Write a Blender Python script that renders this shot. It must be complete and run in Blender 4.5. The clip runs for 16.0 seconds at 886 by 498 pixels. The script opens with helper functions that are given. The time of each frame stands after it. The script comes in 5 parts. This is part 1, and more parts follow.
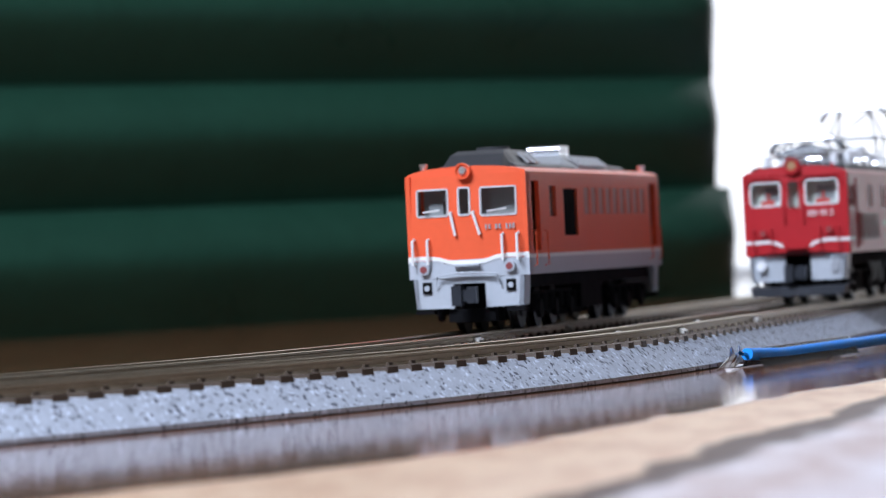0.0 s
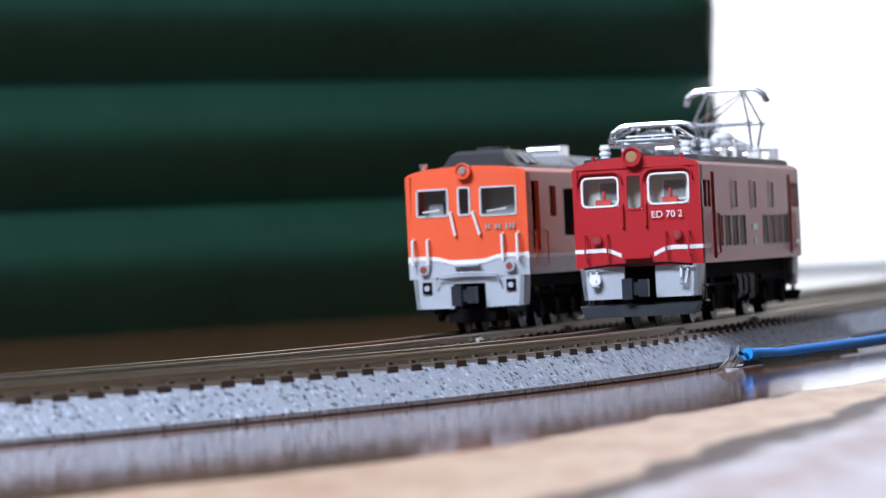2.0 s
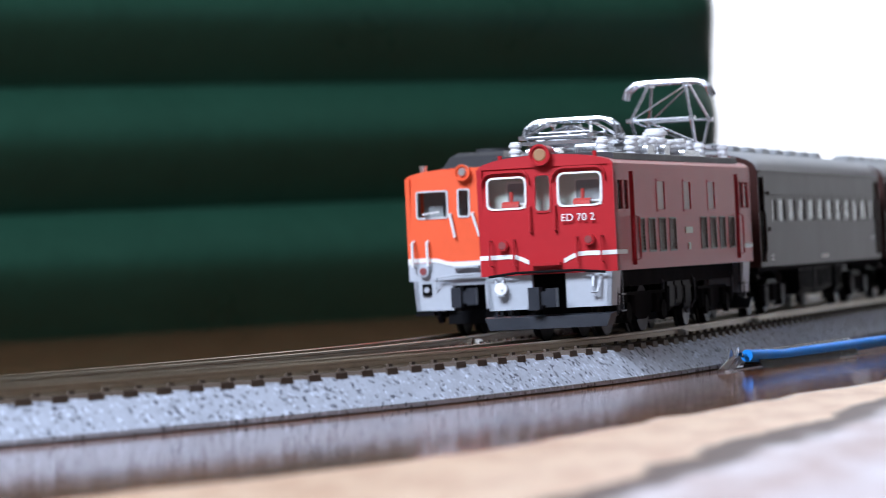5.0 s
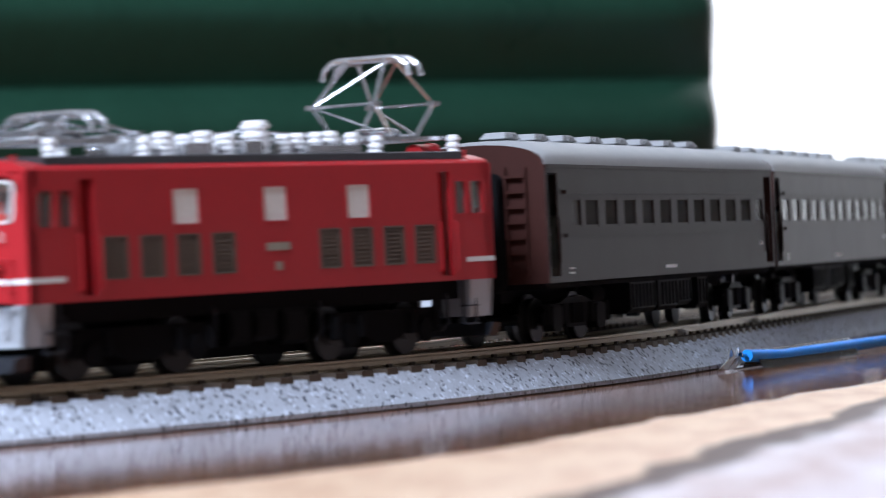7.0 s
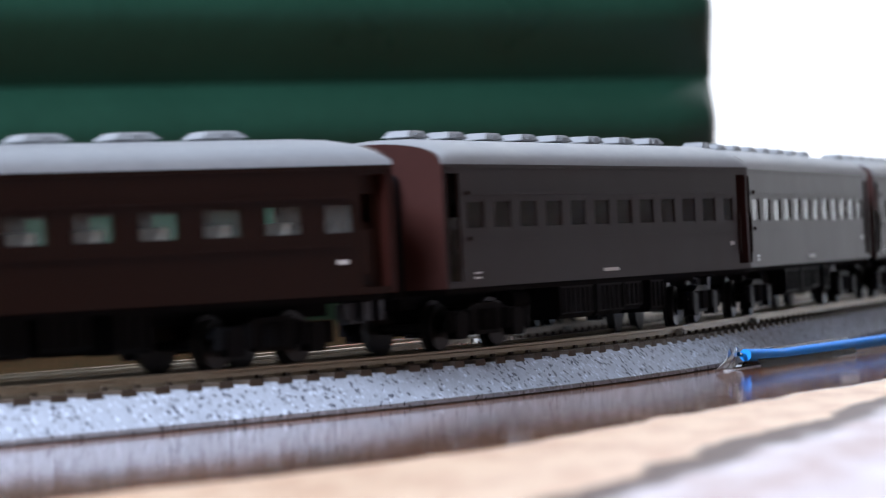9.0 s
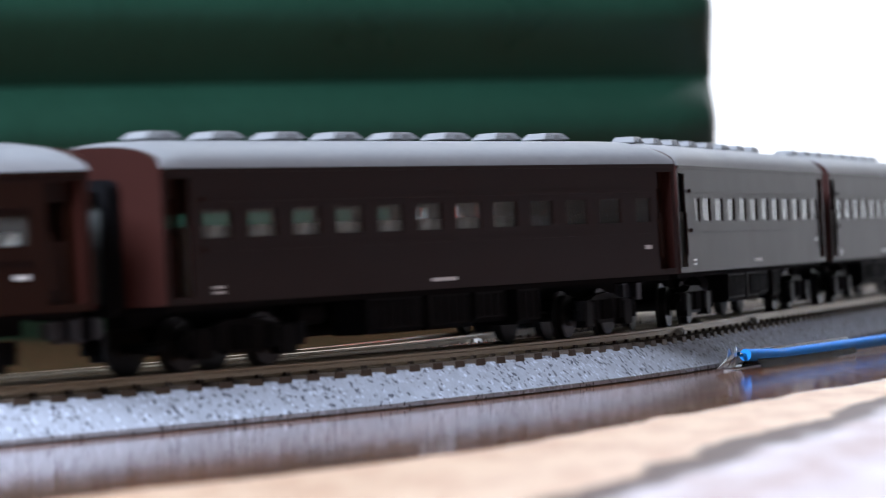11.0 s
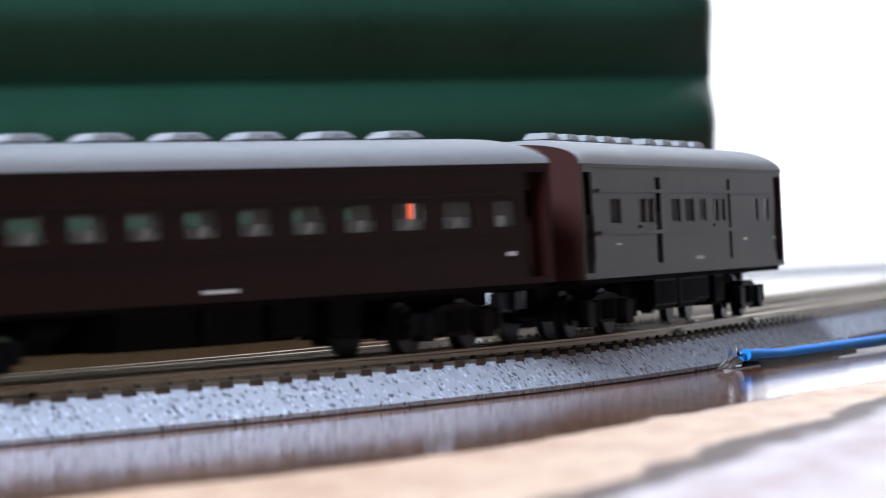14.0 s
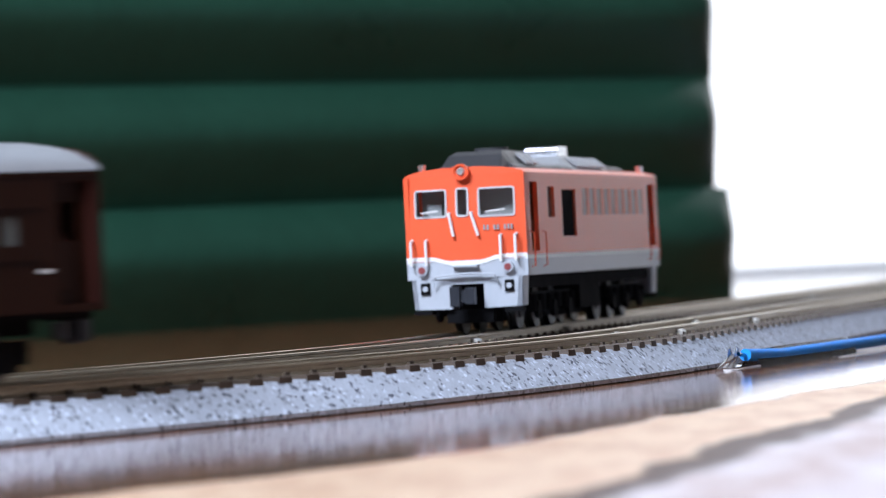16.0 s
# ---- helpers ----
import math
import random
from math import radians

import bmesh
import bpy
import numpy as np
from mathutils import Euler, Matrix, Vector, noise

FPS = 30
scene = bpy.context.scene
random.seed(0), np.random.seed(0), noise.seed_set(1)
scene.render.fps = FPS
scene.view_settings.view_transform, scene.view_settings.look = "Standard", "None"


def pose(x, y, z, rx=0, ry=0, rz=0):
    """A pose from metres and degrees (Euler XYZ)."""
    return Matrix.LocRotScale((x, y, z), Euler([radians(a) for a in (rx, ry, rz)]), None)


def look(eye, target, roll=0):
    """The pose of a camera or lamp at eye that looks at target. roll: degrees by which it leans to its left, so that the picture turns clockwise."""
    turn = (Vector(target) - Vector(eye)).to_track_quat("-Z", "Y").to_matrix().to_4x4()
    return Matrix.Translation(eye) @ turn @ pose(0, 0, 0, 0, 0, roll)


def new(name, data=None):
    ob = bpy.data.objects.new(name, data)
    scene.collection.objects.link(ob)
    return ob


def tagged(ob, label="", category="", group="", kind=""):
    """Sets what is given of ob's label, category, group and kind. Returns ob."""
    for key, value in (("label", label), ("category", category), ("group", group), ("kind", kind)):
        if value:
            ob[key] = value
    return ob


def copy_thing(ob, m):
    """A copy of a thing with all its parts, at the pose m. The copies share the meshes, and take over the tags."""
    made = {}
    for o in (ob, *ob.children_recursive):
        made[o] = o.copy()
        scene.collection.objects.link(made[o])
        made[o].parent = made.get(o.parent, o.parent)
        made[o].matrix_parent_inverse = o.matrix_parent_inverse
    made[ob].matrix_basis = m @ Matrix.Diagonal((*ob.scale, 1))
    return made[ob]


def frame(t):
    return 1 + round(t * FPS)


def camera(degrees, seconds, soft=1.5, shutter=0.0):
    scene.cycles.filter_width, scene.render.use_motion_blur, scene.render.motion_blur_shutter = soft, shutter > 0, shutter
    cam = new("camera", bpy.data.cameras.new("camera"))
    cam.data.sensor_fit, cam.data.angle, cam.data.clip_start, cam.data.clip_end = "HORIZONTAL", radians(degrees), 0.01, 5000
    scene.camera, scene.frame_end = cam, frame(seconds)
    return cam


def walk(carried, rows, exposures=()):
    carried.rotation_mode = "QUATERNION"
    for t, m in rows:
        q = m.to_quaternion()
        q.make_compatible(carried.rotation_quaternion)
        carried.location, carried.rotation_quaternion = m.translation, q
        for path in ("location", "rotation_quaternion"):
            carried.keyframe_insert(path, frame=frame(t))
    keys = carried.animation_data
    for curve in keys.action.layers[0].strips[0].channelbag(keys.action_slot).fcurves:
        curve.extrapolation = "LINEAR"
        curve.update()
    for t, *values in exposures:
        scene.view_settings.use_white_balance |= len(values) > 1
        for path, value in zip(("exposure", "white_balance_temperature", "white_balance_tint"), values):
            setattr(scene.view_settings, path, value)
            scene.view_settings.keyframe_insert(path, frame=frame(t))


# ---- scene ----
MM = 0.001
LOCO, COACH, GAP, GAP_LOCO = 90.04, 130.6, 7.9, 9.8  # lengths and coupling gaps, mm
# ---------------------------------------------------------------- camera
cam = camera(12.155, 16.0, soft=1.0, shutter=0.5)
EYE = Vector((0.0, 0.0, 0.01723))
CAM_POSE = look(EYE, EYE + Vector((0.0, 1.0, math.tan(radians(0.14)))), -2.90)



def nudged(up, right):
    """The camera's pose after a small knock to the tripod, in degrees."""
    return look(EYE, EYE + Vector((math.tan(radians(right)), 1.0, math.tan(radians(0.14 + up)))), -2.90)


walk(cam, [(0.0, CAM_POSE), (3.3, CAM_POSE), (3.7, nudged(0.022, 0.004)), (7.0, nudged(0.022, 0.004)), (8.4, nudged(0.013, 0.024)), (16.0, nudged(0.010, 0.024))],
     [(0.0, -0.15), (3.5, -0.10), (4.2, -0.05), (6.3, 0.10), (9.0, 0.18), (12.5, 0.22), (14.5, 0.20), (15.3, 0.16), (16.0, 0.13)])
cam.data.dof.use_dof = True
cam.data.dof.focus_distance = 0.55
cam.data.dof.aperture_fstop = 64.0

# ---------------------------------------------------------------- light
world = bpy.data.worlds.new("world")
scene.world = world
world.use_nodes = True
wn = world.node_tree
sky = wn.nodes.new("ShaderNodeTexSky")
sky.sky_type, sky.sun_disc = "NISHITA", False
sky.sun_elevation, sky.sun_rotation = radians(40), radians(60)
wn.nodes["Background"].inputs["Strength"].default_value = 0.1
wn.links.new(sky.outputs[0], wn.nodes["Background"].inputs["Color"])


def window_light(name, eye, target, sx, sy, watts, colour):
    d = bpy.data.lights.new(name, "AREA")
    d.shape, d.size, d.size_y, d.energy, d.color = "RECTANGLE", sx, sy, watts, colour
    ob = new(name, d)
    ob.matrix_world = look(eye, target)
    return ob


window_light("window_light", (-0.85, -0.87, 1.50), (0.0, 0.62, 0.0), 1.0, 0.6, 96.0, (0.76, 0.86, 1.07))

# ---------------------------------------------------------------- the line of the track
AX, AY, W0, RAD = 29.21, 603.31, radians(-75.86), 369.1
D0 = Vector((-math.cos(W0), math.sin(W0)))
N0 = Vector((D0.y, -D0.x))
A0 = Vector((AX, AY))
RAIL = 6.11     # rail top above the table, mm
SPACING = 30.4  # to the second track, mm


def track(s, off=0.0):
    """Place (mm), heading and right-hand normal at s mm along the near track, off mm to its right (the inner side)."""
    if s < 0:
        p, d, n = A0 + D0 * s, D0, N0
    else:
        a = s / RAD
        d = D0 * math.cos(a) + N0 * math.sin(a)
        n = N0 * math.cos(a) - D0 * math.sin(a)
        p = A0 + N0 * RAD * (1 - math.cos(a)) + D0 * RAD * math.sin(a)
    return p + n * off, d, n


def on_track(s, length, pivots, off=0.0):
    """Pose of a vehicle (x forward, y left, origin on rail level under its middle) whose front stands at s."""
    p1 = track(s - (length - pivots) / 2, off)[0]
    p2 = track(s - (length + pivots) / 2, off)[0]
    d, m = (p1 - p2), (p1 + p2) / 2
    return pose(m.x * MM, m.y * MM, RAIL * MM, 0, 0, math.degrees(math.atan2(d.y, d.x)))


# ---------------------------------------------------------------- materials
def material(name, base, rough=0.5, metal=0.0, var=0.12, scale=150.0, bump=0.0, coat=0.0, spec=0.5, emit=None, power=0.0, rvar=0.06):
    """Two scales of noise vary the colour and the roughness; bump gives fine relief."""
    m = bpy.data.materials.new(name)
    m.use_nodes = True
    nt = m.node_tree
    b = nt.nodes["Principled BSDF"]
    tc = nt.nodes.new("ShaderNodeTexCoord")
    n1, n2 = nt.nodes.new("ShaderNodeTexNoise"), nt.nodes.new("ShaderNodeTexNoise")
    n1.inputs["Scale"].default_value, n1.inputs["Detail"].default_value = scale, 4
    n2.inputs["Scale"].default_value, n2.inputs["Detail"].default_value = scale * 9, 3
    nt.links.new(tc.outputs["Object"], n1.inputs["Vector"])
    nt.links.new(tc.outputs["Object"], n2.inputs["Vector"])
    add = nt.nodes.new("ShaderNodeMath")
    add.operation = "ADD"
    nt.links.new(n1.outputs["Fac"], add.inputs[0])
    nt.links.new(n2.outputs["Fac"], add.inputs[1])
    rng = nt.nodes.new("ShaderNodeMapRange")
    rng.inputs[1].default_value, rng.inputs[2].default_value = 0.6, 1.4
    rng.inputs[3].default_value, rng.inputs[4].default_value = 1 - var, 1 + var
    nt.links.new(add.outputs[0], rng.inputs[0])
    mul = nt.nodes.new("ShaderNodeVectorMath")
    mul.operation = "SCALE"
    mul.inputs[0].default_value = base[:3]
    nt.links.new(rng.outputs[0], mul.inputs["Scale"])
    nt.links.new(mul.outputs[0], b.inputs["Base Color"])
    rr = nt.nodes.new("ShaderNodeMapRange")
    rr.inputs[1].default_value, rr.inputs[2].default_value = 0.3, 0.7
    rr.inputs[3].default_value, rr.inputs[4].default_value = max(0.02, rough - rvar), min(1, rough + rvar)
    nt.links.new(n1.outputs["Fac"], rr.inputs[0])
    nt.links.new(rr.outputs[0], b.inputs["Roughness"])
    b.inputs["Metallic"].default_value = metal
    b.inputs["Coat Weight"].default_value = coat
    b.inputs["Specular IOR Level"].default_value = spec
    if bump:
        bn = nt.nodes.new("ShaderNodeBump")
        bn.inputs["Strength"].default_value, bn.inputs["Distance"].default_value = bump, 0.0003
        nt.links.new(n2.outputs["Fac"], bn.inputs["Height"])
        nt.links.new(bn.outputs[0], b.inputs["Normal"])
    if emit:
        b.inputs["Emission Color"].default_value = (*emit, 1)
        b.inputs["Emission Strength"].default_value = power
    return m


def film_material(name, tint, gloss, ior=1.45, haze=0.0):
    """Thin clear sheet: mostly see-through, with a gloss by Fresnel."""
    m = bpy.data.materials.new(name)
    m.use_nodes = True
    nt = m.node_tree
    nt.nodes.remove(nt.nodes["Principled BSDF"])
    tr, gl, mix, fr = (nt.nodes.new(k) for k in ("ShaderNodeBsdfTransparent", "ShaderNodeBsdfGlossy", "ShaderNodeMixShader", "ShaderNodeFresnel"))
    tr.inputs[0].default_value = (*tint, 1)
    gl.inputs["Roughness"].default_value = gloss
    fr.inputs["IOR"].default_value = ior
    nt.links.new(fr.outputs[0], mix.inputs[0])
    if haze:
        df, mh = nt.nodes.new("ShaderNodeBsdfDiffuse"), nt.nodes.new("ShaderNodeMixShader")
        df.inputs[0].default_value = (0.80, 0.84, 0.80, 1)
        mh.inputs[0].default_value = haze
        nt.links.new(tr.outputs[0], mh.inputs[1])
        nt.links.new(df.outputs[0], mh.inputs[2])
        nt.links.new(mh.outputs[0], mix.inputs[1])
    else:
        nt.links.new(tr.outputs[0], mix.inputs[1])
    nt.links.new(gl.outputs[0], mix.inputs[2])
    nt.links.new(mix.outputs[0], nt.nodes["Material Output"].inputs[0])
    return m


def ballast_material():
    m = material("moulded_ballast", (0.53, 0.57, 0.645), 0.75, var=0.18, scale=500, bump=0.45)
    nt = m.node_tree
    b = nt.nodes["Principled BSDF"]
    old = b.inputs["Base Color"].links[0].from_socket
    tc = nt.nodes.new("ShaderNodeTexCoord")
    vo = nt.nodes.new("ShaderNodeTexVoronoi")
    vo.inputs["Scale"].default_value = 2100
    nt.links.new(tc.outputs["Object"], vo.inputs["Vector"])
    bw = nt.nodes.new("ShaderNodeRGBToBW")
    nt.links.new(vo.outputs["Color"], bw.inputs[0])
    ramp = nt.nodes.new("ShaderNodeValToRGB")
    ramp.color_ramp.elements[0].position, ramp.color_ramp.elements[0].color = 0.15, (0.22, 0.22, 0.25, 1)
    ramp.color_ramp.elements[1].position, ramp.color_ramp.elements[1].color = 0.27, (1, 1, 1, 1)
    e = ramp.color_ramp.elements.new(0.78)
    e.color = (1, 1, 1, 1)
    e = ramp.color_ramp.elements.new(0.86)
    e.color = (1.45, 1.45, 1.45, 1)
    nt.links.new(bw.outputs[0], ramp.inputs[0])
    mx = nt.nodes.new("ShaderNodeMix")
    mx.data_type, mx.blend_type = "RGBA", "MULTIPLY"
    mx.inputs[0].default_value = 1.0
    nt.links.new(old, mx.inputs[6])
    nt.links.new(ramp.outputs[0], mx.inputs[7])
    nt.links.new(mx.outputs[2], b.inputs["Base Color"])
    return m


def table_material():
    """Lacquered table: dark red-brown wood, a pale band with a ragged brown edge, then a pale field."""
    m = bpy.data.materials.new("lacquered_wood")
    m.use_nodes = True
    nt = m.node_tree
    b = nt.nodes["Principled BSDF"]
    tc = nt.nodes.new("ShaderNodeTexCoord")
    dot = nt.nodes.new("ShaderNodeVectorMath")
    dot.operation = "DOT_PRODUCT"
    dot.inputs[1].default_value = (0.935, -0.3546, 0)
    nt.links.new(tc.outputs["Object"], dot.inputs[0])
    # the band's edge bends: a second straight line takes over to the west
    dot2, off1, off2, bend = (nt.nodes.new(k) for k in ("ShaderNodeVectorMath", "ShaderNodeMath", "ShaderNodeMath", "ShaderNodeMath"))
    dot2.operation, bend.operation = "DOT_PRODUCT", "SMOOTH_MAX"
    dot2.inputs[1].default_value = (0.8083, -0.5888, 0)
    nt.links.new(tc.outputs["Object"], dot2.inputs[0])
    off1.inputs[1].default_value, off2.inputs[1].default_value = 0.1300, 0.2165
    nt.links.new(dot.outputs["Value"], off1.inputs[0])
    nt.links.new(dot2.outputs["Value"], off2.inputs[0])
    nt.links.new(off1.outputs[0], bend.inputs[0])
    nt.links.new(off2.outputs[0], bend.inputs[1])
    bend.inputs[2].default_value = 0.002
    mp = nt.nodes.new("ShaderNodeMapping")
    mp.inputs["Rotation"].default_value = (0, 0, radians(25.7))
    mp.inputs["Scale"].default_value = (1.0, 0.22, 1)
    nt.links.new(tc.outputs["Object"], mp.inputs["Vector"])
    n1, n2 = nt.nodes.new("ShaderNodeTexNoise"), nt.nodes.new("ShaderNodeTexNoise")
    n1.inputs["Scale"].default_value, n1.inputs["Detail"].default_value = 120, 8
    n2.inputs["Scale"].default_value, n2.inputs["Detail"].default_value = 900, 5
    nt.links.new(mp.outputs[0], n1.inputs["Vector"])
    nt.links.new(mp.outputs[0], n2.inputs["Vector"])
    # distance past the straight edge of the band, made ragged for the inner edge only
    rag = nt.nodes.new("ShaderNodeMath")
    rag.operation = "MULTIPLY_ADD"
    rag.inputs[1].default_value = 0.011
    wedge = nt.nodes.new("ShaderNodeVectorMath")
    wedge.operation = "DOT_PRODUCT"
    wedge.inputs[1].default_value = (0.9688, -0.2480, 0)
    nt.links.new(tc.outputs["Object"], wedge.inputs[0])
    nt.links.new(n1.outputs["Fac"], rag.inputs[0])
    nt.links.new(wedge.outputs["Value"], rag.inputs[2])
    inner = nt.nodes.new("ShaderNodeMapRange")
    inner.inputs[1].default_value, inner.inputs[2].default_value = -0.079, -0.019
    nt.links.new(rag.outputs[0], inner.inputs[0])
    ramp = nt.nodes.new("ShaderNodeValToRGB")
    el = ramp.color_ramp.elements
    el[0].position, el[0].color = 0.0, (0.76, 0.54, 0.37, 1)
    el[1].position, el[1].color = 1.0, (0.70, 0.64, 0.66, 1)
    for p, c in ((0.29, (0.80, 0.59, 0.42, 1)), (0.315, (0.09, 0.05, 0.040, 1)), (0.365, (0.12, 0.08, 0.07, 1)), (0.42, (0.72, 0.66, 0.67, 1)), (0.55, (0.58, 0.47, 0.45, 1)), (0.62, (0.68, 0.62, 0.64, 1))):
        e = el.new(p)
        e.color = c
    nt.links.new(inner.outputs[0], ramp.inputs[0])
    dark = nt.nodes.new("ShaderNodeValToRGB")
    el = dark.color_ramp.elements
    el[0].position, el[0].color = 0.3, (0.11, 0.042, 0.016, 1)
    el[1].position, el[1].color = 0.7, (0.36, 0.150, 0.070, 1)
    mixn = nt.nodes.new("ShaderNodeMath")
    mixn.operation = "MULTIPLY_ADD"
    mixn.inputs[1].default_value = 0.35
    nt.links.new(n2.outputs["Fac"], mixn.inputs[0])
    half = nt.nodes.new("ShaderNodeMath")
    half.operation = "MULTIPLY"
    half.inputs[1].default_value = 0.65
    nt.links.new(n1.outputs["Fac"], half.inputs[0])
    nt.links.new(half.outputs[0], mixn.inputs[2])
    nt.links.new(mixn.outputs[0], dark.inputs[0])
    edge = nt.nodes.new("ShaderNodeMapRange")
    edge.inputs[1].default_value, edge.inputs[2].default_value = 0.0025, 0.0055
    wob = nt.nodes.new("ShaderNodeMath")
    wob.operation = "MULTIPLY_ADD"
    wob.inputs[1].default_value = 0.008
    nt.links.new(n1.outputs["Fac"], wob.inputs[0])
    nt.links.new(bend.outputs[0], wob.inputs[2])
    nt.links.new(wob.outputs[0], edge.inputs[0])
    mx = nt.nodes.new("ShaderNodeMix")
    mx.data_type = "RGBA"
    nt.links.new(edge.outputs[0], mx.inputs[0])
    nt.links.new(dark.outputs[0], mx.inputs[6])
    # blotches and fine grain in the pale wood
    n3 = nt.nodes.new("ShaderNodeTexNoise")
    n3.inputs["Scale"].default_value, n3.inputs["Detail"].default_value, n3.inputs["Roughness"].default_value = 210, 6, 0.65
    nt.links.new(mp.outputs[0], n3.inputs["Vector"])
    blot = nt.nodes.new("ShaderNodeValToRGB")
    el = blot.color_ramp.elements
    el[0].position, el[0].color = 0.36, (0.82, 0.70, 0.64, 1)
    el[1].position, el[1].color = 0.60, (1.06, 1.04, 1.02, 1)
    nt.links.new(n3.outputs["Fac"], blot.inputs[0])
    pale = nt.nodes.new("ShaderNodeMix")
    pale.data_type, pale.blend_type = "RGBA", "MULTIPLY"
    pale.inputs[0].default_value = 0.85
    nt.links.new(ramp.outputs[0], pale.inputs[6])
    nt.links.new(blot.outputs[0], pale.inputs[7])
    nt.links.new(pale.outputs[2], mx.inputs[7])
    nt.links.new(mx.outputs[2], b.inputs["Base Color"])
    rr = nt.nodes.new("ShaderNodeMapRange")
    rr.inputs[3].default_value, rr.inputs[4].default_value = 0.055, 0.10
    b.inputs["Specular IOR Level"].default_value = 0.65
    nt.links.new(n2.outputs["Fac"], rr.inputs[0])
    mr = nt.nodes.new("ShaderNodeMix")
    nt.links.new(edge.outputs[0], mr.inputs[0])
    nt.links.new(rr.outputs[0], mr.inputs[2])
    mr.inputs[3].default_value = 0.52
    nt.links.new(mr.outputs[0], b.inputs["Roughness"])
    bn = nt.nodes.new("ShaderNodeBump")
    bn.inputs["Strength"].default_value, bn.inputs["Distance"].default_value = 0.065, 0.0004
    # the lacquer follows long grain
    ml, n4 = nt.nodes.new("ShaderNodeMapping"), nt.nodes.new("ShaderNodeTexNoise")
    ml.inputs["Scale"].default_value = (1.0, 0.12, 1)
    n4.inputs["Scale"].default_value, n4.inputs["Detail"].default_value = 700, 4
    nt.links.new(tc.outputs["Object"], ml.inputs["Vector"])
    nt.links.new(ml.outputs[0], n4.inputs["Vector"])
    nt.links.new(n4.outputs["Fac"], bn.inputs["Height"])
    nt.links.new(bn.outputs[0], b.inputs["Normal"])
    return m


M_ORANGE = material("orange_red_paint", (0.82, 0.118, 0.046), 0.34, var=0.04, scale=120, spec=0.26, rvar=0.012)
M_GREY = material("light_grey_paint", (0.44, 0.47, 0.51), 0.36, var=0.05, scale=120, spec=0.4, rvar=0.015)
M_WHITE = material("white_paint", (0.82, 0.82, 0.80), 0.4, var=0.04, scale=200)
M_CRIMSON = material("crimson_paint", (0.43, 0.022, 0.028), 0.33, var=0.05, scale=120, spec=0.27, rvar=0.012)
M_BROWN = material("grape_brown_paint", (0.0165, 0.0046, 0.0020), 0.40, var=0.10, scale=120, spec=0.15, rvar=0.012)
# Coach end walls and front ladders take a lighter, redder brown than the sides.
M_BROWN_END = material("red_brown_coach_end", (0.038, 0.0100, 0.0072), 0.45, var=0.10, scale=120, spec=0.26, rvar=0.02)
M_ROOF = material("grey_roof_paint", (0.32, 0.33, 0.34), 0.5, var=0.08, scale=150, bump=0.1)
M_DARKROOF = material("dark_grey_roof_paint", (0.045, 0.046, 0.050), 0.45, var=0.15, scale=150, bump=0.1)
M_BLACK = material("black_moulding", (0.007, 0.007, 0.008), 0.85, var=0.2, scale=250, spec=0.06)
M_PLOUGH = material("blue_black_steel_paint", (0.020, 0.023, 0.030), 0.35, var=0.15, scale=250)
M_BOGIE = material("satin_black_moulding", (0.005, 0.005, 0.0055), 0.5, var=0.2, scale=250, spec=0.05)
M_WHEEL = material("darkened_wheel_metal", (0.022, 0.021, 0.021), 0.40, 0.4, var=0.2, scale=300)
M_CHROME = material("bright_plated_metal", (0.80, 0.82, 0.85), 0.22, 0.9, var=0.06, scale=300)
M_BRONZE = material("brass_wire", (0.42, 0.38, 0.30), 0.35, 0.8, var=0.15, scale=300)
M_INSUL = material("white_insulator", (0.85, 0.85, 0.86), 0.25, var=0.04, scale=300)
M_LOUVRE = material("bronze_filter_mesh", (0.115, 0.085, 0.065), 0.42, var=0.2, scale=400, bump=0.3)
M_GLAZE = film_material("window_glazing", (0.95, 0.97, 0.96), 0.04)
M_HAZE = film_material("hazy_coach_glazing", (0.95, 0.97, 0.96), 0.05, 1.13, 0.06)
M_FROST = film_material("frosted_coach_glazing", (0.5, 0.5, 0.5), 0.2, 1.3, 0.10)
M_GREYWIN = material("smoked_window", (0.11, 0.12, 0.115), 0.22, var=0.15, scale=100)
M_SEAT = material("pale_interior_moulding", (0.80, 0.80, 0.76), 0.6, var=0.1, scale=200)
M_CABIN = material("grey_green_cab_lining", (0.70, 0.77, 0.70), 0.6, var=0.1, scale=200)
M_TRIM = material("satin_window_trim", (0.62, 0.62, 0.62), 0.35, 0.2, var=0.05, scale=300)
M_HOOD = material("mid_grey_hood_paint", (0.34, 0.345, 0.35), 0.42, var=0.12, scale=150)
M_LAMP = material("amber_headlight", (0.30, 0.19, 0.12), 0.12, emit=(1.0, 0.40, 0.08), power=0.10)
M_CLEARLAMP = material("clear_headlight", (0.55, 0.53, 0.50), 0.10, 0.5, var=0.2, scale=400)
M_FILTER = material("dusty_filter_paint", (0.50, 0.22, 0.18), 0.4, var=0.1, scale=300)
M_STAND = material("red_moulded_control", (0.55, 0.06, 0.05), 0.4, var=0.08, scale=300)
M_DASH = material("grey_cab_interior", (0.30, 0.31, 0.31), 0.6, var=0.1, scale=200)
M_REDLENS = material("red_tail_lens", (0.26, 0.07, 0.07), 0.2, var=0.1, scale=400)
M_BALLAST = ballast_material()
M_SLEEPER = material("dark_brown_sleeper", (0.075, 0.052, 0.036), 0.5, var=0.25, scale=300, bump=0.3)
M_RAIL = material("nickel_silver_rail", (0.46, 0.38, 0.27), 0.34, 0.85, var=0.15, scale=200)
